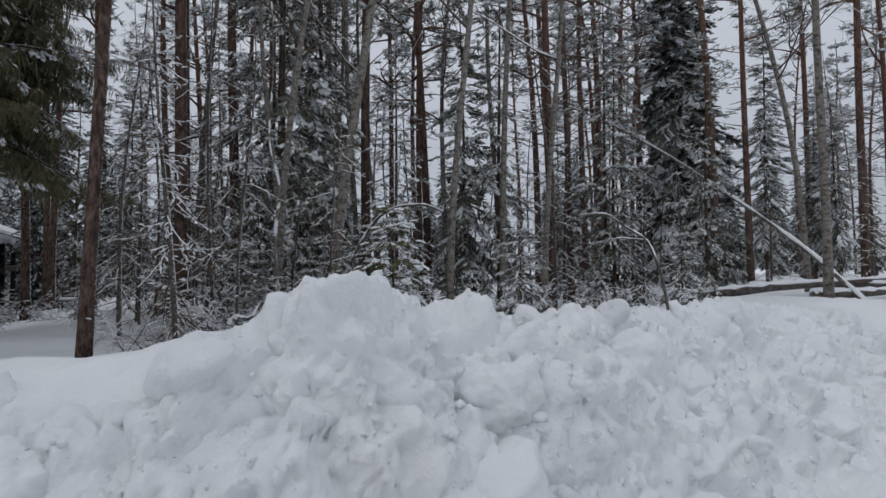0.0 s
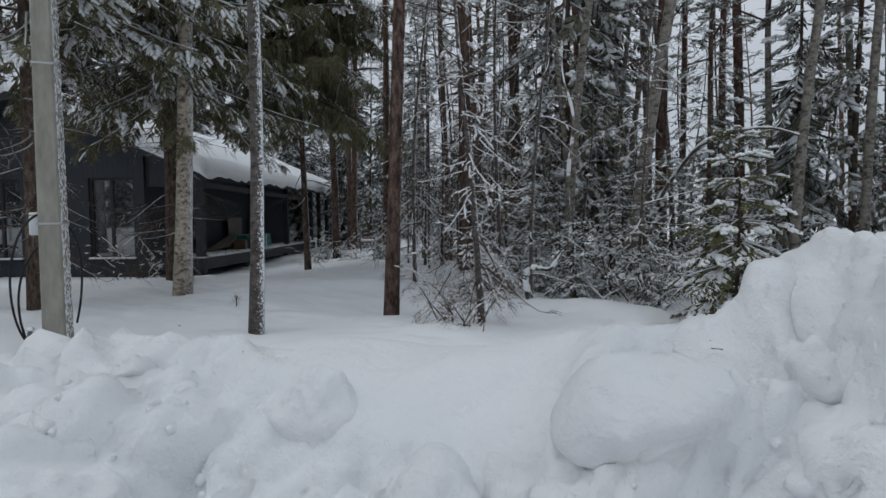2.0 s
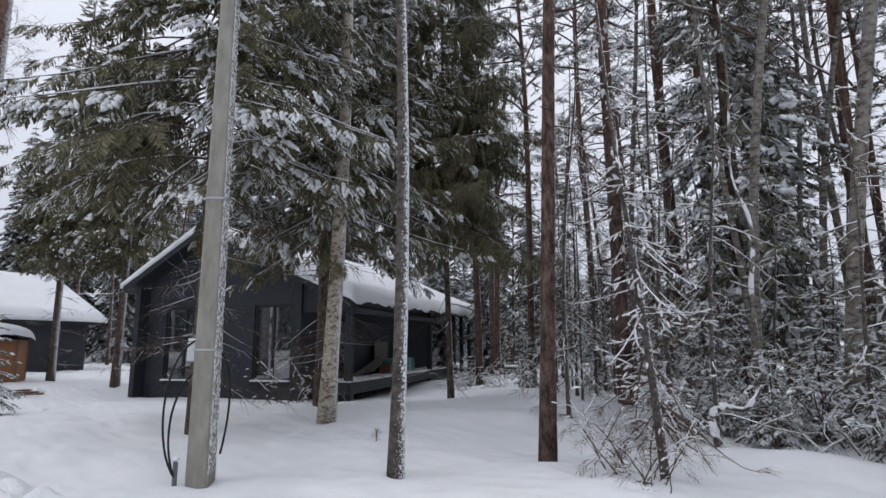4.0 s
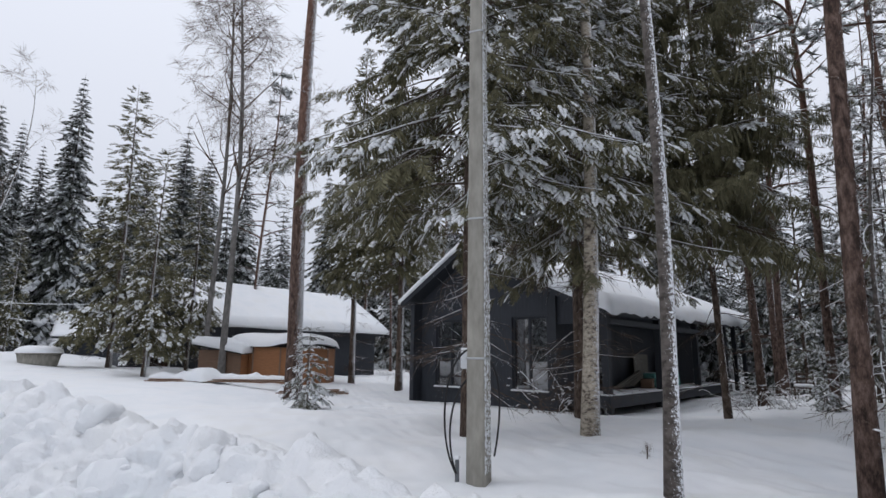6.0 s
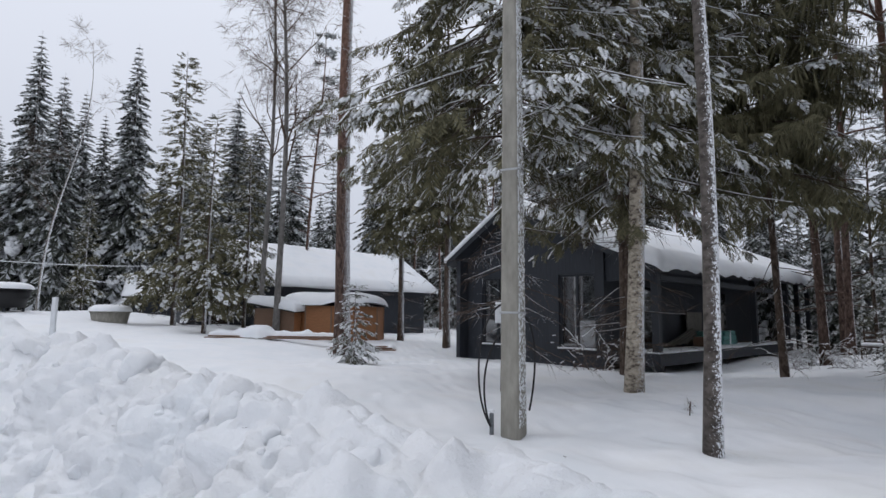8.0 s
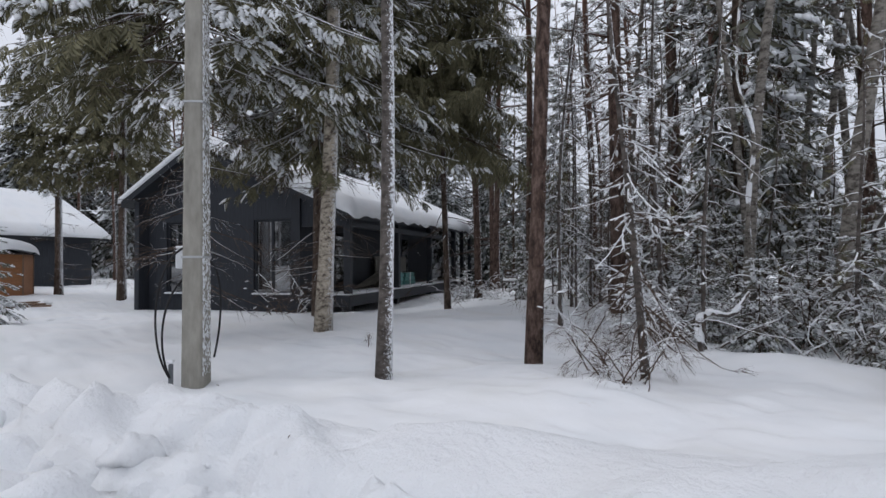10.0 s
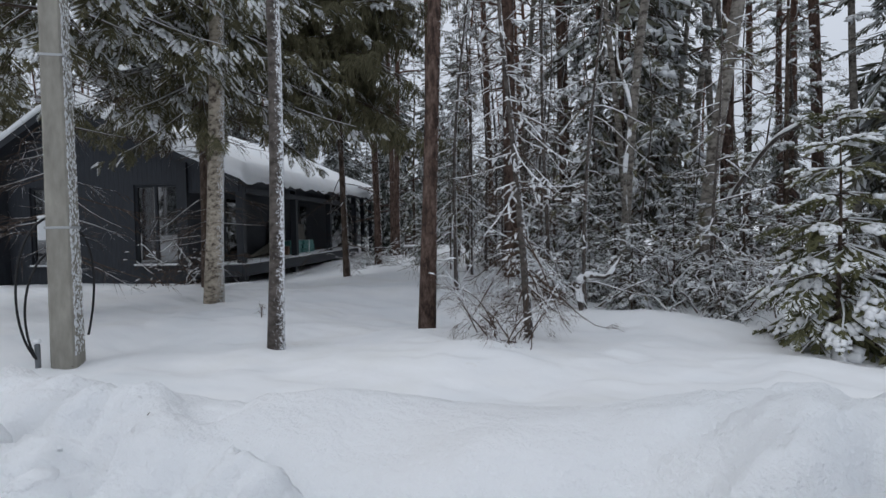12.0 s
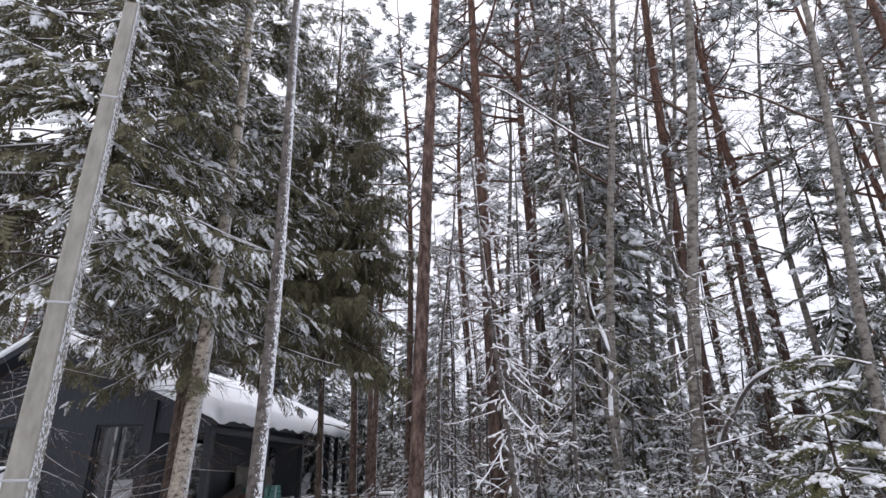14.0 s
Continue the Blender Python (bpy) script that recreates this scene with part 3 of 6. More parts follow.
def bank_face():
    """The broken face of the bank as one sheet, finely divided over its slope."""
    C = np.array(CREST[3:18], float)[:, :2]
    t = np.arange(len(C))
    f = np.linspace(0, len(C) - 1, 400)
    Q = np.stack([np.interp(f, t, C[:, k]) for k in (0, 1)], -1)
    for _ in range(25):
        Q[1:-1] = (Q[:-2] + 2 * Q[1:-1] + Q[2:]) / 4
    run = np.concatenate([[0], np.cumsum(np.linalg.norm(np.diff(Q, axis=0), axis=1))])
    stations, v = [], 0.0
    while v < run[-1]:
        stations.append(v)
        px, py = np.interp(v, run, Q[:, 0]), np.interp(v, run, Q[:, 1])
        v += 0.017 * max(1.0, math.hypot(px + 1.3, py - 1.3) / 2.0)
    sv = np.array(stations)
    P = np.stack([np.interp(sv, run, Q[:, k]) for k in (0, 1)], -1)
    T = np.gradient(P, axis=0)
    for _ in range(30):
        T[1:-1] = (T[:-2] + 2 * T[1:-1] + T[2:]) / 4
    T /= np.linalg.norm(T, axis=1)[:, None]
    N = np.stack([T[:, 1], -T[:, 0]], -1)  # towards the plot
    m = 152
    w = np.linspace(1.15, -2.1, 220)
    X = P[:, None, 0] + N[:, None, 0] * w[None]
    Y = P[:, None, 1] + N[:, None, 1] * w[None]
    Z = base_z(X.ravel(), Y.ravel())[0].reshape(X.shape)
    arc = np.concatenate([np.zeros((len(P), 1)), np.cumsum(np.sqrt(np.diff(X, axis=1) ** 2 + np.diff(Y, axis=1) ** 2 + np.diff(Z, axis=1) ** 2), axis=1)], axis=1)
    G = np.zeros((len(P), m, 3))
    W = np.zeros((len(P), m))
    for k in range(len(P)):
        a = np.linspace(0, arc[k, -1], m)
        for c, A in enumerate((X, Y, Z)):
            G[k, :, c] = np.interp(a, arc[k], A[k])
        W[k] = np.interp(a, arc[k], w)
    nr = np.cross(np.gradient(G, axis=0), np.gradient(G, axis=1))
    nr /= np.linalg.norm(nr, axis=2)[:, :, None] + 1e-9
    nr *= np.sign(nr[:, :, 2:3] + 1e-9)
    nr = nr + np.array([0, 0, 1.0]) * (4 * smooth(-0.25, 0.1, W))[:, :, None]
    nr /= np.linalg.norm(nr, axis=2)[:, :, None]
    x, y, z = [G[:, :, c].ravel() for c in range(3)]
    wx, wy, wz = x + 0.09 * fbm(x * 3, y * 3 + z * 2, 13, 3), y + 0.09 * fbm(x * 3 + 9, y * 3 - z * 2, 19, 3), z + 0.09 * fbm(x * 3 + z * 2, y * 3, 29, 3)
    push = (slabs(wx, wy, wz, 0.5, 21, 0.45, 0.12, 0.06) + slabs(wx, wy, wz, 0.2, 421, 0.6, 0.05, 0.035) + 0.11 * billow(wx, wy, wz, 2.8, 31, 7, 0.66)
            + 0.14 * clods(wx, wy, wz, 0.12, 1031) - 0.02)
    keep = (smooth(0.5, -0.05, W) * smooth(-1.58, -1.2, W)).ravel()
    ends = np.minimum(sv, sv[-1] - sv)
    keep = keep * np.repeat(smooth(0.0, 0.6, ends), m)
    calm = np.exp(-((((x + 2.08) / 0.5) ** 2 + ((y - 1.95) / 0.5) ** 2) ** 2)) * smooth(-0.3, -0.05, W).ravel()
    keep = keep * (1 - 0.85 * calm)
    hem = (0.025 - 0.065 * smooth(0.5, 1.1, W) - 0.09 * smooth(-1.8, -2.08, W)).ravel()
    V = G.reshape(-1, 3) + nr.reshape(-1, 3) * (push * keep + hem)[:, None]
    a = (np.arange(len(P) - 1)[:, None] * m + np.arange(m - 1)[None]).ravel()
    F = np.concatenate([np.stack([a, a + 1, a + m + 1], -1), np.stack([a, a + m + 1, a + m], -1)])
    e = V[F[0]]
    if np.cross(e[1] - e[0], e[2] - e[0])[2] < 0:
        F = F[:, ::-1]
    arrays("bank_face", [(V, F)], BROKEN, bank)
    pick = np.random.RandomState(5).choice(len(V), 6000, replace=False)
    ok = (keep[pick] > 0.9)
    return V[pick][ok], nr.reshape(-1, 3)[pick][ok]


def build_clods():
    r = np.random.RandomState(77)
    spots, ways = bank_face()
    mid = [clod_mesh(3, 320 + k, (0.08, 0.075, 0.06)) for k in range(5)]
    small = [clod_mesh(2, 340 + k, (0.04, 0.036, 0.03)) for k in range(4)]
    # the great block on the crest and the larger slabs beside it
    slopes = [((-0.66, -0.2, 0.73), 0.76), ((0.25, -0.55, -0.8), 0.8), ((0.1, -0.86, 0.5), 0.9), ((0.9, -0.3, 0.3), 0.9)]
    clod(clod_mesh(6, 361, (0.37, 0.29, 0.54), 1, 4.5, slopes, 0.09), -0.98, 2.32, 1.0, 1, 1, 1, 4, -6, 12)
    for k, (x, y, z, a, b, c, rz) in enumerate([(-1.97, 1.60, 0.76, 0.32, 0.22, 0.24, 48), (-2.27, 1.84, 0.98, 0.14, 0.14, 0.24, 40), (-2.68, 1.26, 0.80, 0.28, 0.24, 0.26, 60), (-2.98, 1.32, 0.95, 0.24, 0.22, 0.2, 10),
                                               (-0.32, 2.92, 0.92, 0.28, 0.24, 0.22, 45), (0.38, 3.95, 0.9, 0.32, 0.26, 0.24, 60)]):
        clod(clod_mesh(5, 300 + k, (a, b, c), 3, 2.4), x, y, z, 1, 1, 1, r.uniform(-12, 12), r.uniform(-12, 12), rz)
    # crumbs of snow over the whole face
    P, N = spots[330:4500], ways[330:4500]
    near = P[:, 0] > -2.9
    P, N = P[near], N[near]
    n = len(P)
    tv, tf = icosphere(1)
    tv = tv * (1 + 0.3 * np.random.RandomState(3).uniform(-1, 1, (len(tv), 1)))
    size = np.minimum(0.007 / np.maximum(r.uniform(0.05, 1, n), 0.05) ** 0.6, 0.034)
    tagged(arrays("snow_crumbs", [strew((tv, tf), P + N * (size * 0.25)[:, None], r.normal(0, 1, (n, 3)), N + r.normal(0, 0.3, (n, 3)), size * r.uniform(0.8, 1.4, n), size, size * r.uniform(0.6, 1.0, n))], BROKEN, bank), kind="stuff")
    large = [clod_mesh(4, 380 + k, (0.2, 0.16, 0.14), 5, 3.0, (), 0.06) for k in range(6)]
    for k in range(240, 330):  # boulders of packed snow, half sunk in the face
        (x, y, z), n = spots[k], ways[k]
        if abs(x + 2.08) < 0.45 and z > 1.05:
            continue
        q = r.uniform(0.35, 1.2)
        clod(large[r.randint(6)], x - n[0] * 0.07 * q, y - n[1] * 0.07 * q, z - n[2] * 0.07 * q, q * r.uniform(0.8, 1.3), q * r.uniform(0.8, 1.3), q * r.uniform(0.8, 1.2), r.uniform(-40, 40), r.uniform(-40, 40), r.uniform(0, 360))
    for k in range(240):
        (x, y, z), n = spots[k], ways[k]
        s = min(0.10, 0.018 / max(0.05, r.uniform()) ** 0.5) * (1 + 0.1 * max(0, math.hypot(x + 1.2, y - 1.2) - 2))
        me, q = (mid[r.randint(5)], s / 0.08) if s > 0.05 else (small[r.randint(4)], s / 0.04)
        clod(me, x - n[0] * s * 0.4, y - n[1] * s * 0.4, z - n[2] * s * 0.4, q * r.uniform(0.8, 1.25), q * r.uniform(0.8, 1.25), q, r.uniform(-30, 30), r.uniform(-30, 30), r.uniform(0, 360))


build_clods()

# ---- trees ----


def thing(name, x, y, z=None, rz=0, label="", category="", group=""):
    ob = new(name)
    ob.matrix_world = pose(x, y, gz(x, y) - 0.06 if z is None else z, 0, 0, rz)
    return tagged(ob, label, category, group)


def stem(r, height, lean, radius, bend=0.25, top=0.12, n=16):
    t = np.linspace(0, 1, n)
    ph = r.uniform(0, 6.28, 2)
    amp = bend * height / 18
    P = np.stack([lean[0] * t * height + amp * (np.sin(t * 5 + ph[0]) - math.sin(ph[0])) * t, lean[1] * t * height + amp * (np.sin(t * 4 + ph[1]) - math.sin(ph[1])) * t, t * height], -1)
    R = radius * ((1 - t) ** 0.8 * (1 - top) + top)
    R[0] *= 1.18
    return P, R


def along(P, z):
    return np.stack([np.interp(z, P[:, 2], P[:, k]) for k in range(3)], -1)


def limb_paths(start, az, L, e0, droop, n=7, wob=None):
    """Branches as arrays of points: they leave at the angle e0, sag by droop and lift again at the tip."""
    t = np.linspace(0, 1, n)[None]
    rad = L[:, None] * t
    z = L[:, None] * (np.tan(e0)[:, None] * t - droop[:, None] * t ** 1.6 + 0.45 * droop[:, None] * t ** 3.2)
    q = np.zeros_like(rad) if wob is None else wob[:, None] * L[:, None] * np.sin(t * 4)
    return start[:, None] + np.stack([rad * np.cos(az)[:, None] - q * np.sin(az)[:, None], rad * np.sin(az)[:, None] + q * np.cos(az)[:, None], z], -1)


def at_path(B, i, t):
    n = B.shape[1]
    f = t * (n - 1)
    k = np.minimum(f.astype(int), n - 2)
    w = (f - k)[:, None]
    p = B[i, k] * (1 - w) + B[i, k + 1] * w
    return p, B[i, k + 1] - B[i, k]


def spruce(name, seed, height, radius, crown_from, spread, step, per, droop=0.6, hang=0.4, load=0.4, every=0.2, bare=0.25, sets=None, tilt=(-6, 42), size=1.0,
           lean=(0, 0), far=False, needle=None, dead=0, top_from=None, whorl=0, taper=0.85, ragged=0.4, label="", group=""):
    """A spruce: trunk with dry lower limbs, drooping limbs set with boughs, snow padded or dusted on the boughs."""
    r = np.random.RandomState(seed)
    root = tagged(new(name), label, "tree", group)
    P, R = stem(r, height, lean, radius, 0.12, 0.05)
    wood, white, green = [tube(P, R, 6 if far else 10)], [], []
    hs = np.arange(crown_from, height * 0.985, step)
    if top_from:
        hs = np.concatenate([hs[hs < top_from], np.arange(top_from, height * 0.985, step * 3)])
    q = np.repeat(np.arange(len(hs)), per)
    h = hs[q] + r.uniform(-0.5, 0.5, len(q)) * step * (0.12 if whorl else 1)
    rel = np.clip((h - crown_from) / (height - crown_from), 0, 1)
    az = np.tile(np.arange(per), len(hs)) * 2 * np.pi / per + q * 2.1 + r.normal(0, 0.2 if whorl else 0.5, len(q))
    L = spread * (1 - rel) ** taper * r.uniform(1 - ragged, 1.1, len(h)) + 0.12
    L *= np.where(rel < 0.06, r.uniform(0.45, 1.0, len(h)), 1)
    e0 = radians(tilt[0]) + radians(tilt[1]) * rel + r.normal(0, 0.09, len(h))
    B = limb_paths(along(P, h), az, L, e0, droop * (1 - 0.5 * rel) * r.uniform(0.6, 1.3, len(h)), 7, r.normal(0, 0.07, len(h)))
    laden = r.uniform(0, 1, len(h)) ** 1.3 * 1.9 * load
    for k in range(len(h)):
        if not far or k % 3 == 0:
            rad = np.linspace(0.008 + 0.006 * L[k], 0.003, 6)
            wood.append(tube(B[k][:6], rad, 3, False))
            if laden[k] > 0.45 and not far:
                white.append(tube(B[k][1:6] + UP * rad[1:, None] * 0.9, rad[1:] * 0.8 + 0.004, 4, False))
    if dead:
        hd = r.uniform(0.12, 1, dead) * crown_from
        D = limb_paths(along(P, hd), r.uniform(0, 6.28, dead), r.uniform(0.4, 1.4, dead), r.uniform(-0.35, 0.1, dead), r.uniform(0.1, 0.4, dead), 6, r.normal(0, 0.08, dead))
        for k in range(dead):
            rad = np.linspace(0.012, 0.003, 6)
            wood.append(tube(D[k], rad, 3, False))
            if r.uniform() < 0.4:
                white.append(tube(D[k][1:] + UP * rad[1:, None], rad[1:] * 0.8, 3, False))
        j = np.repeat(np.arange(dead), 4)
        p, d = at_path(D, j, np.clip(r.uniform(0.3, 1, len(j)), 0, 0.99))
        wood.append(strew(TWIGS, p, d / np.linalg.norm(d, axis=1)[:, None] + r.normal(0, 0.4, (len(j), 3)), UP + r.normal(0, 0.4, (len(j), 3)), r.uniform(0.3, 0.6, len(j))))
    arrays("trunk", wood, SPRUCE_BARK, root)
    if every:  # boughs set along both sides of each limb, and one at its tip
        cnt = np.maximum((L * (1 - bare) / every).astype(int), 1) * 2 + 1
        i = np.repeat(np.arange(len(h)), cnt)
        k = np.concatenate([np.arange(c) for c in cnt])
        last = k == cnt[i] - 1
        t = np.where(last, 0.93, bare + (1 - bare) * (k // 2 + r.uniform(0.1, 0.9, len(k))) / np.maximum(cnt[i] // 2, 1))
        t = np.clip(t, 0, 0.97)
        p, d = at_path(B, i, t)
        d /= np.linalg.norm(d, axis=1)[:, None]
        side = np.stack([-d[:, 1], d[:, 0], np.zeros(len(d))], -1) * np.where(k % 2, -1, 1)[:, None]
        ang = np.where(last, 0, r.uniform(0.55, 1.15, len(k)) * (1.1 - 0.5 * t))
        ln = size * np.clip(0.42 * L[i] * (1 - t) + 0.20 + 0.06 * np.minimum(L[i], 2), 0.12, 1.1) * r.uniform(0.75, 1.25, len(k))
    else:  # each limb is one bough
        i = np.arange(len(h))
        t = np.full(len(h), 0.05)
        p, d = at_path(B, i, t)
        d = B[:, 5] - B[:, 0]
        d /= np.linalg.norm(d, axis=1)[:, None]
        side, ang, ln = np.zeros_like(d), np.zeros(len(h)), L * size * 1.05
    hg = hang * r.uniform(0.2, 1.5, len(i)) * (1 - 0.75 * rel[i])
    ax = d * np.cos(ang)[:, None] + side * np.sin(ang)[:, None] - UP * hg[:, None]
    up = UP + r.normal(0, 0.22, (len(i), 3))
    u = r.uniform(0, 1, len(i))
    chance = laden[i] * (0.35 + 0.65 * t)
    heavy, light = (u < chance * 0.55) & (hg < 0.9), (u >= chance * 0.55) & (u < chance * 1.3)
    sets = sets or BOUGHS
    pick = r.randint(0, len(sets), len(i))
    for k, (leaf, pad, dust) in enumerate(sets):
        q = pick == k
        green.append(strew(leaf, p[q], ax[q], up[q], ln[q]))
        for w, tmpl in ((q & heavy, pad), (q & light, dust)):
            if w.any():
                white.append(strew(tmpl, p[w], ax[w], up[w], ln[w]))
    arrays("crown", green, needle or NEEDLE, root)
    if white:
        tagged(arrays("snow_cover", white, BSNOW, root, "clumps of fresh white snow"), kind="stuff")
    return root


def pine(name, seed, height, radius, bare, spread, limbs, tufts, lean=(0, 0), far=False, snow=0.5, stubs=14, bend=0.25, label="", group=""):
    """A tall pine: long bare trunk with dry stubs, open crown of needle tufts high up."""
    r = np.random.RandomState(seed)
    root = tagged(new(name), label, "tree", group)
    P, R = stem(r, height, lean, radius, bend, 0.14)
    wood = [tube(P, R, 7 if far else 12)]
    hs = r.uniform(0.15, 1, stubs) * height * bare
    S = limb_paths(along(P, hs), r.uniform(0, 6.28, stubs), r.uniform(0.2, 0.55 if not far else 1.2, stubs), r.uniform(-0.3, 0.5, stubs), r.uniform(0, 0.5, stubs), 4, r.normal(0, 0.1, stubs))
    for b in S:
        wood.append(tube(b, np.linspace(0.022, 0.007, 4), 4, False))
    u = r.uniform(0, 1, limbs)
    h = height * (bare + (0.99 - bare) * u)
    L = spread * (1 - 0.75 * u) * r.uniform(0.5, 1.1, limbs)
    B = limb_paths(along(P, h), r.uniform(0, 6.28, limbs), L, r.uniform(-0.1, 0.75, limbs), r.uniform(0, 0.5, limbs), 7, r.normal(0, 0.12, limbs))
    for k in range(limbs):
        wood.append(tube(B[k], np.linspace(0.015 + 0.016 * L[k], 0.006, 7), 3 if far else 4, False))
    arrays("trunk", wood, PINE, root)
    i = r.randint(0, limbs, tufts)
    t = r.uniform(0.35, 1, tufts) ** 0.6
    p, d = at_path(B, i, np.clip(t, 0, 0.999))
    p = p + r.normal(0, 0.16, (tufts, 3)) * L[i][:, None] * 0.7
    ax = d / np.linalg.norm(d, axis=1)[:, None] + r.normal(0, 0.6, (tufts, 3))
    s = r.uniform(0.16, 0.34, tufts) * (1.1 if far else 1)
    arrays("crown", [strew(TUFT_FAR if far else TUFT, p, ax, UP + r.normal(0, 0.3, (tufts, 3)), s)], PNEEDLE, root)
    keep = r.uniform(0, 1, tufts) < snow
    if keep.any():
        q = keep.sum()
        ax2 = ax[keep] * np.array([1, 1, 0.2])
        sn = s[keep] * r.uniform(0.6, 1.2, q)
        tagged(arrays("snow_cover", [strew(LUMP_FAR, p[keep] - ax2 / (np.linalg.norm(ax2, axis=1)[:, None] + 1e-6) * sn[:, None] * 0.4 + UP * 0.05, ax2, np.repeat(UP, q, 0), sn, sn * 0.6, sn * 0.35)], BSNOW, root, "white snow on the tufts"), kind="stuff")
    return root


def grow(r, geo, white, tips, p, d, length, radius, depth, lift, sides, snow):
    """One woody branch and what forks from it."""
    n = 5
    pts, q, v = [p], p.copy(), d.copy()
    for _ in range(n):
        v = v + r.normal(0, 0.14, 3) + np.array([0, 0, lift * 0.1])
        v /= np.linalg.norm(v)
        q = q + v * length / n
        pts.append(q.copy())
    pts = np.array(pts)
    rad = np.linspace(radius, radius * 0.5, n + 1)
    geo.append(tube(pts, rad, sides, False))
    if snow and abs(v[2]) < 0.85 and r.uniform() < snow:
        white.append(tube(pts + UP * (rad[:, None] * 0.75 + 0.004), rad * 0.75 + 0.006, 5))
    if depth == 0:
        tips.append((pts[-1], v, length))
        tips.append((pts[-3], v + r.normal(0, 0.6, 3), length))
        return
    for k in range(r.randint(2, 4)):
        a = r.randint(2, n + 1)
        w = v + r.normal(0, 0.55, 3)
        w /= np.linalg.norm(w)
        grow(r, geo, white, tips, pts[a], w, length * r.uniform(0.5, 0.8), rad[a] * 0.65, depth - 1, lift, max(3, sides - 1), snow)


TWIGS = [np.array([(0, 0, -0.006), (0, 0, 0.006), (0.55, 0.05, 0.03), (0.25, 0.02, 0.008), (0.28, 0.025, 0.02), (0.6, 0.35, -0.05),
                   (0.1, 0, 0), (0.12, 0, 0.012), (0.5, -0.3, -0.06), (0.4, 0.04, 0.01), (0.42, 0.04, 0.022), (1.0, -0.05, -0.12),
                   (0.3, -0.12, 0), (0.32, -0.13, 0.012), (0.75, -0.45, -0.15), (0.45, 0.2, 0), (0.47, 0.2, 0.012), (0.9, 0.4, -0.2)], float), np.arange(18).reshape(6, 3)]


def birch(name, seed, height, radius, bare, limbs, lean=(0, 0), depth=2, material=None, snow=0.3, twig=0.7, bend=0.5, reach=0.16, rise=0.35, label="", group=""):
    """A leafless birch: pale trunk, rising limbs, fine drooping twigs, snow lying on the limbs."""
    r = np.random.RandomState(seed)
    root = tagged(new(name), label, "tree", group)
    P, R = stem(r, height, lean, radius, bend, 0.1)
    trunk, limb, white, tips = [tube(P, R, 10)], [], [], []
    for k in range(limbs):
        u = r.uniform(0, 1)
        h = height * (bare + (0.98 - bare) * u)
        a = r.uniform(0, 6.28)
        e = r.uniform(rise, 1.1)
        d = np.array([math.cos(a) * math.cos(e), math.sin(a) * math.cos(e), math.sin(e)])
        grow(r, limb, white, tips, along(P, np.array([h]))[0], d, height * reach * (1.1 - 0.7 * u) * r.uniform(0.6, 1.1), max(0.01, radius * 0.32 * (1 - 0.6 * u)), depth, 0.3, 4, snow)
    arrays("trunk", trunk, material or BIRCH, root)
    pts = np.array([t[0] for t in tips])
    dirs = np.array([t[1] for t in tips]) - UP * 0.25
    n = 2
    pts, dirs = np.repeat(pts, n, 0), np.repeat(dirs, n, 0) + r.normal(0, 0.45, (len(pts) * n, 3))
    limb.append(strew(TWIGS, pts, dirs, UP + r.normal(0, 0.5, (len(pts), 3)), r.uniform(0.5, 1.2, len(pts)) * twig))
    arrays("crown", limb, TWIG, root, "bare brown limbs and twigs")
    if white:
        tagged(arrays("snow_cover", white, BSNOW, root, "snow lying along the limbs"), kind="stuff")
    return root


def bush(name, seed, height, stems, spread, snow=0.75, fine=0.3, thick=0.011, depth=2, label="", group=""):
    """A thicket of thin stems bent under snow."""
    r = np.random.RandomState(seed)
    root = tagged(new(name), label, "bush", group)
    wood, white, tips = [], [], []
    for k in range(stems):
        a, e = r.uniform(0, 6.28), r.uniform(0.45, 1.35)
        d = np.array([math.cos(a) * math.cos(e), math.sin(a) * math.cos(e), math.sin(e)])
        p = np.array([r.normal(0, spread * 0.35), r.normal(0, spread * 0.35), 0.0])
        grow(r, wood, white, tips, p, d, height * r.uniform(0.3, 0.65), thick * r.uniform(0.7, 1.3), depth, -0.7, 4, snow)
    pts, dirs = np.array([t[0] for t in tips]), np.array([t[1] for t in tips])
    pts, dirs = np.repeat(pts, 2, 0), np.repeat(dirs, 2, 0) + r.normal(0, 0.5, (len(pts) * 2, 3)) - UP * 0.3
    wood.append(strew(TWIGS, pts, dirs, UP + r.normal(0, 0.4, (len(pts), 3)), r.uniform(0.5, 1.1, len(pts)) * fine))
    arrays("stem", wood, TWIG, root)
    keep = r.uniform(0, 1, len(pts)) < snow * 0.9
    s = r.uniform(0.05, 0.10, keep.sum())
    white.append(strew(LUMP_MID, pts[keep] - UP * 0.01, dirs[keep] * np.array([1, 1, 0.4]), np.repeat(UP, keep.sum(), 0), s * 1.5, s * 0.5, s * 0.45))
    tagged(arrays("snow_cover", white, BSNOW, root, "snow lying on the twigs"), kind="stuff")
    return root


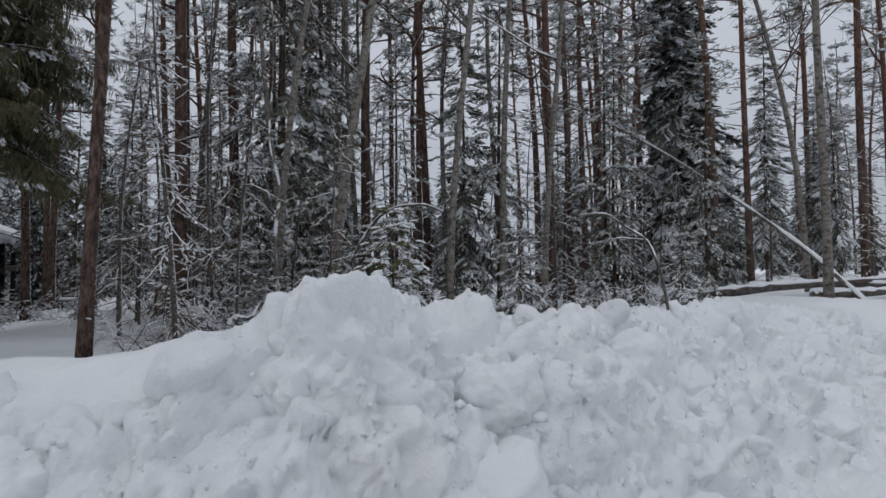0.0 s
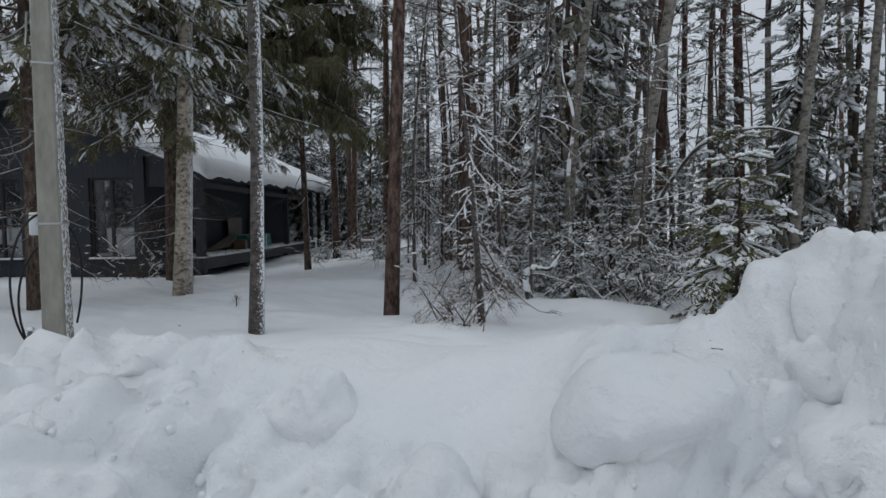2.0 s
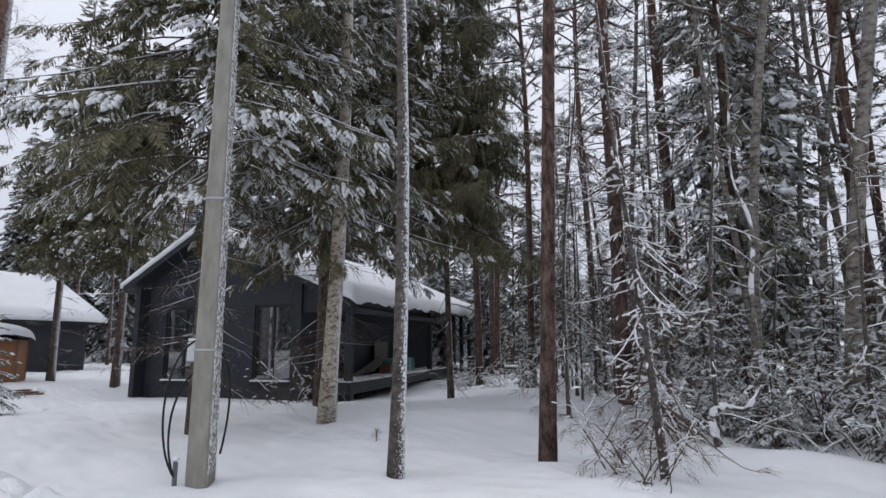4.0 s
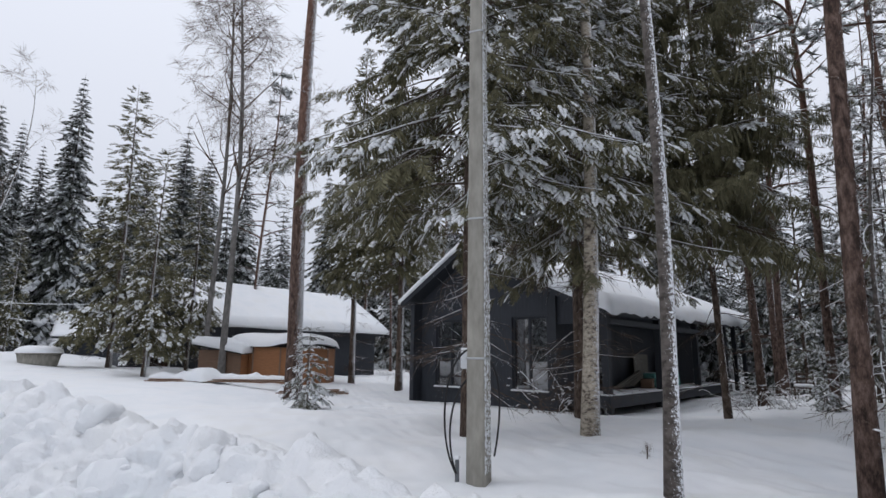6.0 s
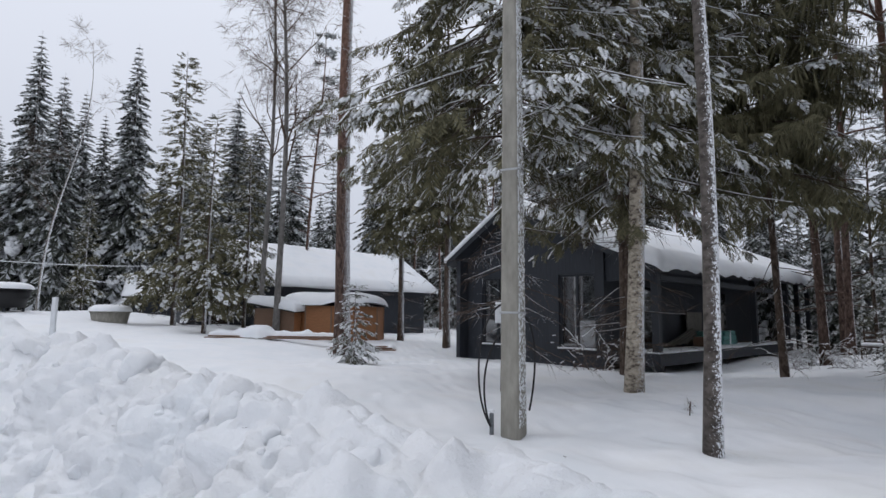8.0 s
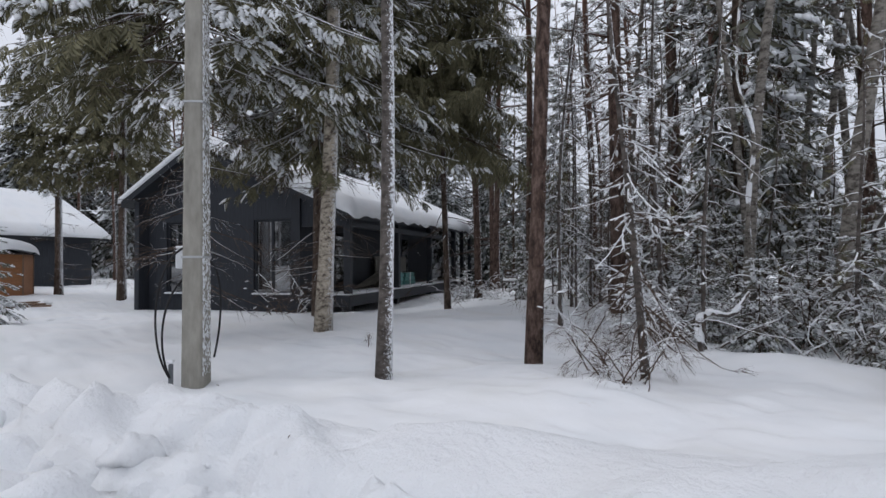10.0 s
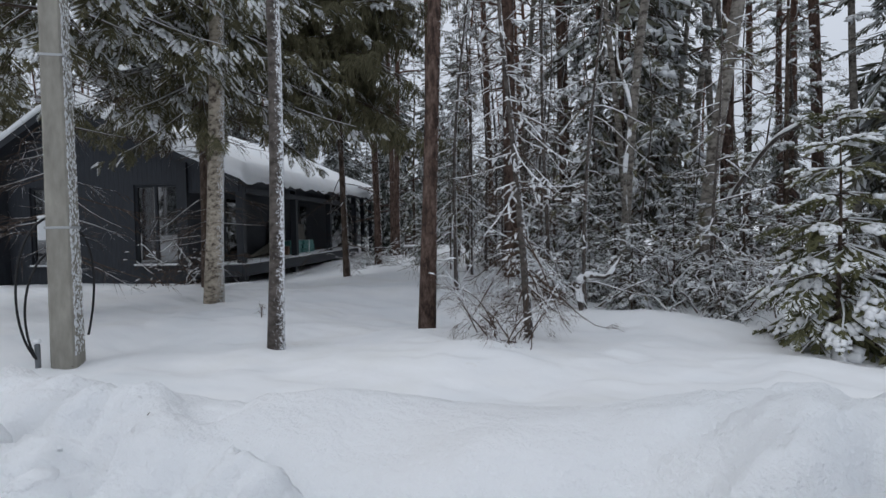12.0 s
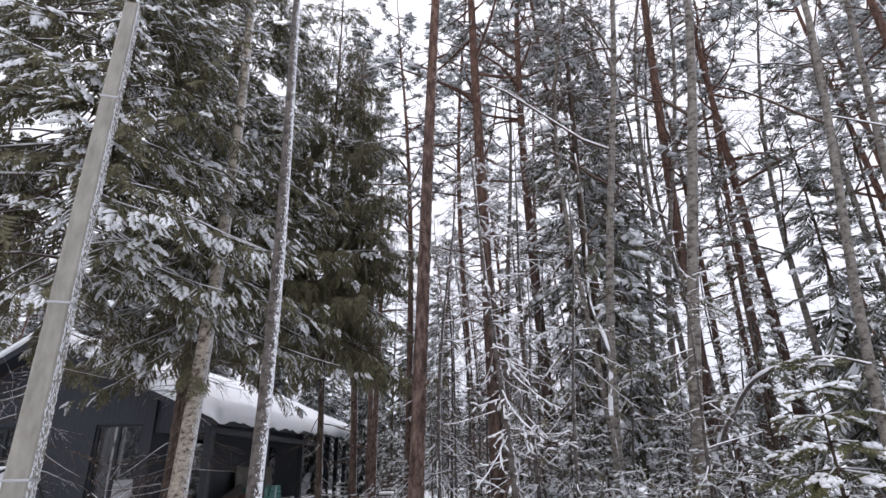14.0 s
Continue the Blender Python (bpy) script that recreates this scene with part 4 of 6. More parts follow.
def sapling(name, seed, height, radius, limbs, reach, lean=(0, 0), snow=0.85, twigs=7, low=0.12, sag=0.5, green=0, label="", group="", spine=None, skirt=0):
    """A thin, half-dead young tree: every dry limb carries its line of snow."""
    r = np.random.RandomState(seed)
    root = tagged(new(name), label, "tree", group)
    if spine is None:
        P, R = stem(r, height, lean, radius, 0.5, 0.12)
    else:
        P = np.array(spine, float)
        R = np.linspace(radius, radius * 0.25, len(P))
    hh = P[-1, 2]
    h = hh * (low + (0.97 - low) * r.uniform(0, 1, limbs))
    L = reach * (1.1 - 0.75 * h / hh) * r.uniform(0.45, 1.15, limbs)
    B = limb_paths(along(P, h), r.uniform(0, 6.28, limbs), L, r.uniform(-0.45, 0.5, limbs), sag * r.uniform(0.2, 1.6, limbs), 7, r.normal(0, 0.12, limbs))
    if skirt:
        hs = r.uniform(0.45, 1.2, skirt)
        S = limb_paths(along(P, hs), r.uniform(0, 6.28, skirt), r.uniform(0.3, 0.75, skirt), r.uniform(0.0, 0.5, skirt), r.uniform(1.3, 2.4, skirt), 7, r.normal(0, 0.1, skirt))
        S[:, :, 2] = np.maximum(S[:, :, 2], 0.02)
        B, L = np.concatenate([B, S]), np.concatenate([L, np.full(skirt, 0.9)])
        limbs += skirt
    arrays("trunk", [tube(P, R, 8)], ALDER, root)
    wood, white = [], []
    for k in range(limbs):
        rad = np.linspace(0.004 + 0.0045 * L[k], 0.002, 7)
        wood.append(tube(B[k], rad, 4, False))
        if r.uniform() < (snow if k < limbs - skirt else 0.1):
            a, b = r.randint(0, 3), r.randint(5, 8)
            white.append(tube(B[k][a:b] + UP * rad[a:b, None] * 0.9, rad[a:b] * r.uniform(0.7, 1.15) + 0.003, 4))
    i = np.repeat(np.arange(limbs), twigs)
    t = r.uniform(0.2, 1, len(i))
    p, d = at_path(B, i, np.clip(t, 0, 0.999))
    d = d / np.linalg.norm(d, axis=1)[:, None] + r.normal(0, 0.55, (len(i), 3)) - UP * 0.15
    s = r.uniform(0.12, 0.4, len(i)) * reach / 1.2
    wood.append(strew(TWIGS, p, d, UP + r.normal(0, 0.4, (len(i), 3)), s))
    arrays("crown", wood, TWIG, root, "thin dry limbs")
    keep = r.uniform(0, 1, len(i)) < np.where(i < limbs - skirt, snow * 0.6, 0.15)
    ls = r.uniform(0.03, 0.07, keep.sum())
    white.append(strew(LUMP_MID, p[keep], d[keep], np.repeat(UP, keep.sum(), 0), ls * 1.5, ls * 0.45, ls * 0.4))
    tagged(arrays("snow_cover", white, BSNOW, root, "lines of snow along the limbs"), kind="stuff")
    if green:
        j = r.randint(0, len(i), green)
        arrays("needles", [strew(FROND_MID, p[j], d[j] - UP * 0.2, UP + r.normal(0, 0.4, (green, 3)), r.uniform(0.08, 0.2, green))], NEEDLE, root)
    return root


def snowy_limb(name, pts, radius, label, category="branch", material=None, snow=1.0):
    """A single bent or fallen stem with snow lying along its upper side."""
    P = np.array(pts, float)
    t = np.linspace(0, 1, len(P))
    f = np.linspace(0, 1, 26)
    Q = np.stack([np.interp(f, t, P[:, k]) for k in range(3)], -1)
    for _ in range(3):
        Q[1:-1] = (Q[:-2] + 2 * Q[1:-1] + Q[2:]) / 4
    base = Q[0].copy()
    root = tagged(new(name), label, category)
    root.location = base
    Q = Q - base
    rad = np.linspace(radius, radius * 0.4, 26)
    arrays("stem", [tube(Q, rad, 7)], material or ALDER, root)
    r = np.random.RandomState(len(name))
    arrays("snow_cover", [tube(Q + UP * rad[:, None] * 0.7, rad * (0.8 + 0.35 * r.uniform(-1, 1, 26)) * snow, 6)], BSNOW, root, "snow lying along it")
    return root


def stand(ob, x, y, rz=0, scale=1.0, sink=0.06):
    ob.matrix_world = pose(x, y, gz(x, y) - sink, 0, 0, rz) @ Matrix.Scale(scale, 4)
    return ob


def again(ob, x, y, rz=0, scale=1.0, sink=0.06):
    keep = ob.scale.copy()
    ob.scale = (1, 1, 1)
    c = copy_thing(ob, pose(x, y, gz(x, y) - sink, 0, 0, rz) @ Matrix.Scale(scale, 4))
    ob.scale = keep
    return c

# ---- the dark house on the plot ----
HX, HY, HYAW = -18.76, 6.72, math.degrees(math.atan2(0.617, 0.785))


def lx(x, y):
    """House coordinates (along the gable, into the depth) of a place."""
    c, s = 0.785, 0.617
    return (x - HX) * c + (y - HY) * s, -(x - HX) * s + (y - HY) * c


def window(parent, x0, x1, z0, z1, y, mullion):
    w = new("window")
    w.parent = parent
    f = 0.07
    bm = box((x0, y, z0), (x0 + f, y + 0.09, z1))
    box((x1 - f, y, z0), (x1, y + 0.09, z1), bm=bm), box((x0 + f, y, z0), (x1 - f, y + 0.09, z0 + f), bm=bm), box((x0 + f, y, z1 - f), (x1 - f, y + 0.09, z1), bm=bm)
    box((mullion - 0.04, y + 0.005, z0 + f), (mullion + 0.04, y + 0.085, z1 - f), bm=bm)
    part("frame", bm, TRIM, w)
    for a, b in ((x0 + f, mullion - 0.04), (mullion + 0.04, x1 - f)):
        part("pane", box((a, y + 0.04, z0 + f), (b, y + 0.055, z1 - f)), GLASS, w)
    part("sill", box((x0 - 0.04, y - 0.17, z0 - 0.05), (x1 + 0.04, y - 0.002, z0 - 0.012), 0.005), TRIM, w)
    part("snow_on_sill", box((x0 - 0.02, y - 0.16, z0 - 0.01), (x1 + 0.02, y - 0.01, z0 + 0.045), 0.02), BSNOW, w)


def soft_slab(top, thick, x0, x1, y0, y1, seed, nx=26, ny=50, eave=0.0):
    """Snow lying on a roof slope: top(x, y) is the roof, thick the depth of snow; rounded, uneven edges."""
    X, Y = np.meshgrid(np.linspace(x0, x1, nx), np.linspace(y0, y1, ny))
    X, Y = X.ravel(), Y.ravel()
    edge = np.minimum(np.minimum(X - x0, x1 - X) / 0.28, np.minimum(Y - y0, y1 - Y) / 0.28)
    soft = np.sqrt(np.clip(1 - (1 - np.clip(edge, 0, 1)) ** 2, 0, 1))
    zt = top(X, Y)
    Zt = zt + thick * (0.45 + 0.55 * soft) + 0.07 * fbm(X * 0.8, Y * 0.8, seed, 3) + 0.02
    jag = eave * vnoise(Y * 3.2, X * 0.5 + seed, seed) * (edge < 0.01)
    Vt = np.stack([X, Y, Zt], -1)
    Vb = np.stack([X, Y, zt + 0.012 + jag - eave * 0.4 * (edge < 0.01) * (X > x1 - 0.01)], -1)
    a = (np.arange(ny - 1)[:, None] * nx + np.arange(nx - 1)[None]).ravel()
    Ft = np.concatenate([np.stack([a, a + 1, a + nx + 1], -1), np.stack([a, a + nx + 1, a + nx], -1)])
    n = nx * ny
    rim = np.concatenate([np.arange(nx), np.arange(1, ny) * nx + nx - 1, n - 2 - np.arange(nx - 1), (np.arange(ny - 2)[::-1] + 1) * nx])
    r2 = np.roll(rim, -1)
    Fs = np.concatenate([np.stack([rim, rim + n, r2 + n], -1), np.stack([rim, r2 + n, r2], -1)])
    return np.concatenate([Vt, Vb]), np.concatenate([Ft, Ft[:, ::-1] + n, Fs])


def dark_house():
    h = new("house")
    h.matrix_world = pose(HX, HY, 0, 0, 0, HYAW)
    tagged(h, "single-storey dark grey timber house with snow-covered roof and porch", "house")
    floor, depth = 0.58, 12.6
    rise = 0.02
    PK, PZ, LX, LZ, RX, RZ = -1.75, 5.0, -4.42, 3.34, 3.4, 2.78

    def under(x):
        return LZ + (PZ - LZ) * (x - LX) / (PK - LX) if x < PK else PZ + (RZ - PZ) * (x - PK) / (RX - PK)
    # gable wall with its two window openings
    strips = [(-3.9, -3.22, None), (-3.22, -1.95, 1), (-1.95, 0.0, None), (0.0, 1.3, 1), (1.3, 1.62, None)]
    for a, b, win in strips:
        cuts = [a] + ([PK] if a < PK < b else []) + [b]
        if win:
            part("gable_wall", prism([(a, 0.05), (b, 0.05), (b, 0.6), (a, 0.6)], 0, 0.2), CLAD, h)
        z0 = 2.88 if win else 0.05
        part("gable_wall", prism([(a, z0), (b, z0)] + [(c, under(c)) for c in cuts[::-1]], 0, 0.2), CLAD, h)
    part("gable_wall", prism([(1.62, 2.62), (RX - 0.3, 2.62), (RX - 0.3, under(RX - 0.3)), (1.62, under(1.62))], 0, 0.2), CLAD, h)
    part("side_wall", prism([(1.42, 0.05), (1.62, 0.05), (1.62, under(1.62)), (1.42, under(1.42))], 0.202, depth), CLAD, h)
    part("side_wall", prism([(-3.9, 0.05), (-3.7, 0.05), (-3.7, under(-3.7)), (-3.9, under(-3.9))], 0.202, depth), CLAD, h)
    part("back_wall", prism([(-3.698, 0.05), (1.418, 0.05), (1.418, under(1.418)), (PK, PZ), (-3.698, under(-3.698))], depth - 0.2, depth - 0.002), CLAD, h)
    part("fin_wall", box((-4.08, -0.42, 0.05), (-3.905, 0.1, under(-4.08) - 0.02)), CLAD, h)
    part("corner_post", box((1.36, -0.1, 0.05), (1.64, -0.004, under(1.64) - 0.03)), TRIM, h)
    window(h, -3.22, -1.95, 0.6, 2.88, 0.06, -2.55)
    window(h, 0.0, 1.3, 0.6, 2.88, 0.06, 0.62)
    # side openings onto the porch
    for a, b in ((2.0, 3.0), (8.6, 9.6)):
        d = new("door")
        d.parent = h
        part("door_leaf", box((1.622, a, floor), (1.65, b, 2.7)), TRIM, d)
        part("pane", box((1.652, a + 0.15, floor + 0.2), (1.66, b - 0.15, 2.55)), GLASS, d)
        part("handle", box((1.66, a + 0.06, 1.5), (1.70, a + 0.09, 1.66), 0.008), STEEL, d)
    # roof slabs
    y0, y1 = -0.62, 17.3
    for name, xa, za, xb, zb in (("roof_slope", LX, LZ, PK, PZ), ("roof_slope", PK, PZ, RX, RZ)):
        bm = bmesh.new()
        q = []
        for y in (y0, y1):
            k = rise * (y - y0)
            q.append([bm.verts.new(c) for c in ((xa, y, za + k), (xb, y, zb + k), (xb, y, zb + 0.2 + k), (xa, y, za + 0.2 + k))])
        bm.faces.new(q[0]), bm.faces.new(q[1][::-1])
        for k in range(4):
            bm.faces.new((q[0][(k + 1) % 4], q[0][k], q[1][k], q[1][(k + 1) % 4]))
        bmesh.ops.recalc_face_normals(bm, faces=bm.faces)
        part(name, bm, TRIM, h)

    def top(X, Y):
        return np.where(X < PK, LZ + (PZ - LZ) * (X - LX) / (PK - LX), PZ + (RZ - PZ) * (X - PK) / (RX - PK)) + 0.2 + rise * (Y - y0)
    arrays("roof_snow", [soft_slab(top, 0.42, PK, RX + 0.26, y0 - 0.03, y1, 7, 30, 110, 0.16)], SNOW, h, "thick even layer of snow with a ragged eave")
    arrays("roof_snow", [soft_slab(top, 0.34, LX - 0.1, PK, y0 - 0.03, y1, 9, 20, 70, 0.1)], SNOW, h, "thick even layer of snow with a ragged eave")
    # porch
    bm = bmesh.new()
    for k in range(8):
        box((1.64 + k * 0.195, -0.05, floor - 0.05), (1.64 + k * 0.195 + 0.185, 12.4, floor), bm=bm)
    part("deck", bm, DECK, h)
    part("deck_fascia", box((3.2, -0.1, 0.26), (3.27, 12.4, floor - 0.0)), TRIM, h)
    part("deck_fascia", box((1.64, -0.12, 0.26), (3.198, -0.055, floor - 0.0)), TRIM, h)
    part("deck_snow", box((2.2, 0.0, floor + 0.004), (3.25, 12.3, floor + 0.05), 0.02), BSNOW, h)
    for y in (0.02, 4.1, 8.1, 12.2):
        part("post", box((3.0, y, floor + 0.05), (3.2, y + 0.2, under(3.0) + rise * y - 0.02)), TRIM, h)
    for y in (0.3, 4.2, 8.2, 12.1):
        part("footing", box((2.9, y, -0.3), (3.1, y + 0.2, floor - 0.052)), TRIM, h)
    part("beam", box((2.98, 0.25, 2.6), (3.2, 12.0, 2.76)), TRIM, h)
    for y in (14.4, 16.2):
        part("post", box((2.9, y, 0.2), (3.08, y + 0.18, under(2.9) + rise * y - 0.02)), TRIM, h)
    part("ceiling_lining", box((-3.69, 0.21, 3.0), (1.41, depth - 0.21, 3.04)), TRIM, h)
    part("floor_slab", box((-3.69, 0.21, 0.45), (1.41, depth - 0.21, floor - 0.02)), TRIM, h)
    return h


dark_house()


def at_house(x, y, z=0.0, rz=0):
    return pose(HX, HY, 0, 0, 0, HYAW) @ pose(x, y, z, 0, 0, rz)


def packet(x, y, z, rz):
    ob = tagged(new("insulation_pack"), "teal-wrapped bale of building material stacked on the porch", "package", "packs on the porch")
    ob.matrix_world = at_house(x, y, z, rz)
    part("bale", box((-0.3, -0.6, 0), (0.3, 0.6, 0.16), 0.03), TEAL, ob)
    part("strap", box((-0.305, -0.05, -0.0), (0.305, 0.05, 0.165)), WHITE, ob)


for k in range(3):
    packet(2.3, 7.1, 0.63 + 0.166 * k, 3 * k - 4)
    packet(2.35, 5.6, 0.63 + 0.166 * k, 5 - 3 * k)
for y, w in ((5.2, 1.3), (7.6, 1.1)):
    ob = tagged(new("plywood_sheet"), "pale sheet of board leaning against the porch wall", "panel", "boards on the porch")
    ob.matrix_world = at_house(1.82, y, 0.63)
    part("sheet", box((-0.02, 0, 0), (0.02, w, 1.15)), BOARD, ob)
crate = tagged(new("wooden_crate"), "small brown wooden crate on the snowy porch", "crate")
crate.matrix_world = at_house(2.5, 4.6, 0.63, 12)
part("crate_side", box((-0.2, -0.2, 0), (0.2, 0.2, 0.28), 0.01), WOODB, crate)
part("rim", box((-0.22, -0.22, 0.28), (0.22, 0.22, 0.31), 0.005), WOODB, crate)
for k in range(4):
    pl = tagged(new("plank"), "loose weathered plank leaning on the porch floor", "plank", "planks on the porch")
    pl.matrix_world = at_house(2.2 + 0.12 * k, 2.6 + 0.2 * k, 0.66 + 0.03 * k) @ pose(0, 0, 0, 14 - 2 * k, 0, 4 * k)
    part("board", box((-0.06, 0, 0), (0.06, 2.2, 0.03)), BOARD, pl)

# ---- concrete utility pole ----


def utility_pole():
    p = tagged(new("utility_pole"), "tapered concrete utility pole crusted with blown snow", "utility pole")
    p.matrix_world = pose(-7.36, 2.62, 0, 0, 0, -32)
    z0, z1 = 0.1, 6.65

    def size(z):
        k = (z - z0) / (z1 - z0)
        return 0.135 - 0.045 * k, 0.105 - 0.03 * k
    bm = bmesh.new()
    rings = []
    for k in range(15):
        z = z0 + (z1 - z0) * k / 14
        a, b = size(z)
        c = 0.022
        rings.append([bm.verts.new((x, y, z)) for x, y in ((a, -b + c), (a, b - c), (a - c, b), (-a * 0.86 + c, b), (-a * 0.86, b - c), (-a * 0.86, -b + c), (-a * 0.86 + c, -b), (a - c, -b))])
    for q, w in zip(rings[:-1], rings[1:]):
        for k in range(8):
            bm.faces.new((q[k], q[(k + 1) % 8], w[(k + 1) % 8], w[k]))
    bm.faces.new(rings[-1])
    part("shaft", bm, CONCRETE, p)
    for z in (1.59, 3.09, 5.35):
        a, b = size(z)
        part("band", box((-a * 0.86 - 0.006, -b - 0.006, z - 0.011), (a + 0.006, b + 0.006, z + 0.011), 0.004), STEEL, p, "thin steel strap")
    # snow blown against one flank
    r = np.random.RandomState(4)
    n = 2400
    z = r.uniform(0.45, 6.6, n)
    a = 0.135 - 0.045 * (z - z0) / (z1 - z0)
    b = 0.105 - 0.03 * (z - z0) / (z1 - z0)
    x = r.uniform(-0.7, 1.0, n) * a
    edge = r.uniform(0, 1, n) < 0.2
    x = np.where(edge, a * r.uniform(0.75, 1.0, n), x)
    pos = np.stack([x, b + 0.001, z], -1)
    s = r.uniform(0.008, 0.024, n)
    arrays("snow_crust", [strew(LUMP_MID, pos, np.stack([r.normal(0, 0.3, n), np.zeros(n), np.ones(n)], -1), np.repeat(np.array([[0, 1.0, 0]]), n, 0), s * 1.8, s, s * 0.35)], BSNOW, p, "frozen snow crust on one flank")
    part("meter_box", box((-0.10, -0.20, 1.48), (0.02, -0.112, 1.67), 0.012), WHITE, p, "small white box")
    part("meter_lid_snow", box((-0.10, -0.20, 1.674), (0.02, -0.112, 1.70), 0.01), BSNOW, p)

    def cable(pts):
        """Points as (outwards, towards the road, height)."""
        t = np.linspace(0, 1, 24)
        q = np.array([(0.53 * a + 0.945 * b, -0.848 * a + 0.319 * b, z) for a, b, z in pts])
        n = len(q) - 1
        B = sum(math.comb(n, k) * (t ** k * (1 - t) ** (n - k))[:, None] * q[k] for k in range(n + 1))
        arrays("cable", [tube(B, 0.0105, 8)], BLACK, p)
    cable([(0.12, -0.02, 1.68), (0.40, -0.02, 1.55), (0.44, 0.0, 0.75), (0.24, 0.02, 0.45)])
    cable([(0.12, -0.02, 1.38), (0.32, -0.02, 1.2), (0.36, 0.0, 0.75), (0.24, 0.02, 0.45)])
    cable([(-0.12, -0.02, 1.56), (-0.26, -0.02, 1.4), (-0.24, 0.0, 0.95), (-0.16, 0.0, 0.6)])
    a, b = 0.53 * 0.23, -0.848 * 0.23
    part("conduit", box((a - 0.02, b - 0.02, 0.1), (a + 0.02, b + 0.02, 0.58), 0.01), GREY, p, "short conduit in the snow")
    part("conduit_snow", box((a - 0.03, b - 0.03, 0.583), (a + 0.03, b + 0.03, 0.62), 0.012), BSNOW, p)


utility_pole()

# ---- trees close to the camera ----
tree_labels = {"spruce": "tall dark spruce with drooping snow-laden boughs", "pine": "tall pine with a bare reddish trunk and high crown",
               "birch": "leafless birch with pale trunk and snow on its limbs"}
stand(spruce("spruce", 11, 19, 0.13, 4.15, 3.3, 0.27, 7, 0.62, 0.5, 1.25, every=0.2, bare=0.36, size=0.66, dead=46, top_from=11.5, label=tree_labels["spruce"]), -10.35, 3.25)
stand(spruce("spruce", 12, 21, 0.17, 3.75, 3.2, 0.28, 7, 0.65, 0.65, 1.05, every=0.21, bare=0.32, size=0.64, dead=40, top_from=11.5, label=tree_labels["spruce"]), -12.0, 5.95)
stand(spruce("spruce", 14, 17, 0.075, 4.4, 2.9, 0.42, 7, 0.6, 0.3, 0.5, every=0.22, bare=0.15, size=0.8, sets=COMBS, lean=(-0.01, -0.02), dead=24, top_from=11.5, label="slender spruce with long hanging comb-like boughs beside the porch"), -12.0, 9.1)
stand(birch("birch", 21, 17, 0.135, 0.55, 7, lean=(0.004, 0.047), depth=2, bend=0.3, label="birch with a mottled pale trunk in front of the house"), -9.95, 5.08)
stand(birch("alder", 22, 13, 0.068, 0.5, 7, lean=(0.008, 0.043), depth=2, material=ALDER, bend=0.45, label="slim grey trunk plastered with blown snow"), -5.9, 3.86)
stand(pine("pine", 23, 20, 0.08, 0.62, 2.6, 26, 330, lean=(0.012, 0.046), label="slender pine with a plain brown trunk"), -5.42, 5.25)
stand(pine("pine", 24, 24, 0.225, 0.62, 3.2, 30, 420, lean=(0.0, -0.024), stubs=46, label="stout pine with grey bark below and red bark above"), -18.0, 0.11)
SNAG = [(0, 0, -0.1), (-0.06, 0, 0.75), (-0.12, 0, 1.4), (-0.2, 0.02, 2.0), (-0.32, 0.06, 2.75), (-0.42, 0.1, 3.6), (-0.5, 0.12, 4.6)]
stand(sapling("dry_sapling", 31, 4.5, 0.042, 74, 0.72, twigs=10, low=0.25, skirt=20, sag=0.75, spine=SNAG, label="leaning dry sapling, every limb lined with snow"), -4.3, 5.44)

# ---- the forest: named trunks first, then the ranks behind ----
PINES = [stand(pine("pine", 100 + k, 19 + 2 * k, 0.13, 0.36 + 0.08 * (k % 2), 2.6, 42, 380, far=True, snow=0.65, stubs=26, bend=0.35, label=tree_labels["pine"], group="forest pines"), x, y, 40 * k)
         for k, (x, y) in enumerate([(-16.2, 13.5), (-7.7, 11.6), (-10.1, 12.9), (-5.0, 13.0)])]
NEAR_SPRUCES = [stand(spruce("spruce", 120 + k, (15, 9)[k], (0.11, 0.07)[k], (2.2, 0.5)[k], (1.8, 1.3)[k], 0.45, 5, 0.7, 0.5, 0.85, every=0.36, bare=0.15, sets=BOUGHS_MID, far=True, needle=UNEEDLE, size=1.1, dead=36, label="snow-dusted dark spruce in the forest", group="forest spruces"), x, y)
                for k, (x, y) in enumerate([(-6.4, 11.4), (-10.6, 15.2)])]
BACK = stand(spruce("spruce", 127, 17, 0.15, 5.2, 2.2, 0.42, 7, 0.7, 0.5, 0.5, every=0.34, bare=0.2, sets=BOUGHS_MID, far=True, size=1.15, dead=30, label="dark spruce with a bare lower trunk beside the house", group="forest spruces"), -24.87, 3.86)
again(BACK, -27.52, 2.04, 130, 0.95)
SPRUCES = [stand(spruce("spruce", 130 + k, 19 + 2 * k, 0.15, 0.8, 3.3, 0.42, 8, 0.45, 0.3, (0.3, 0.42)[k], every=0, sets=BOUGHS_FAR, far=True, taper=0.9, ragged=0.35, tilt=(-16, 34), whorl=1, needle=FNEEDLE, label="tall snow-dusted spruce in the tree line", group="forest spruces"), x, y)
           for k, (x, y) in enumerate([(4.27, 24.6), (-45.5, -18.2)])]
UNDER = [stand(spruce("spruce", 150 + k, (9, 13)[k], (0.05, 0.08)[k], (0.7, 1.5)[k], (1.3, 1.7)[k], 0.36, 6, 0.75, 0.35, (1.0, 0.9)[k], every=0, sets=BOUGHS_LONG, far=True, needle=UNEEDLE, size=1.0, dead=20, ragged=0.55, taper=0.6, label="thin understorey spruce dusted with snow", group="forest spruces"), x, y)
         for k, (x, y) in enumerate([(-2.6, 13.4), (-7.2, 14.9)])]
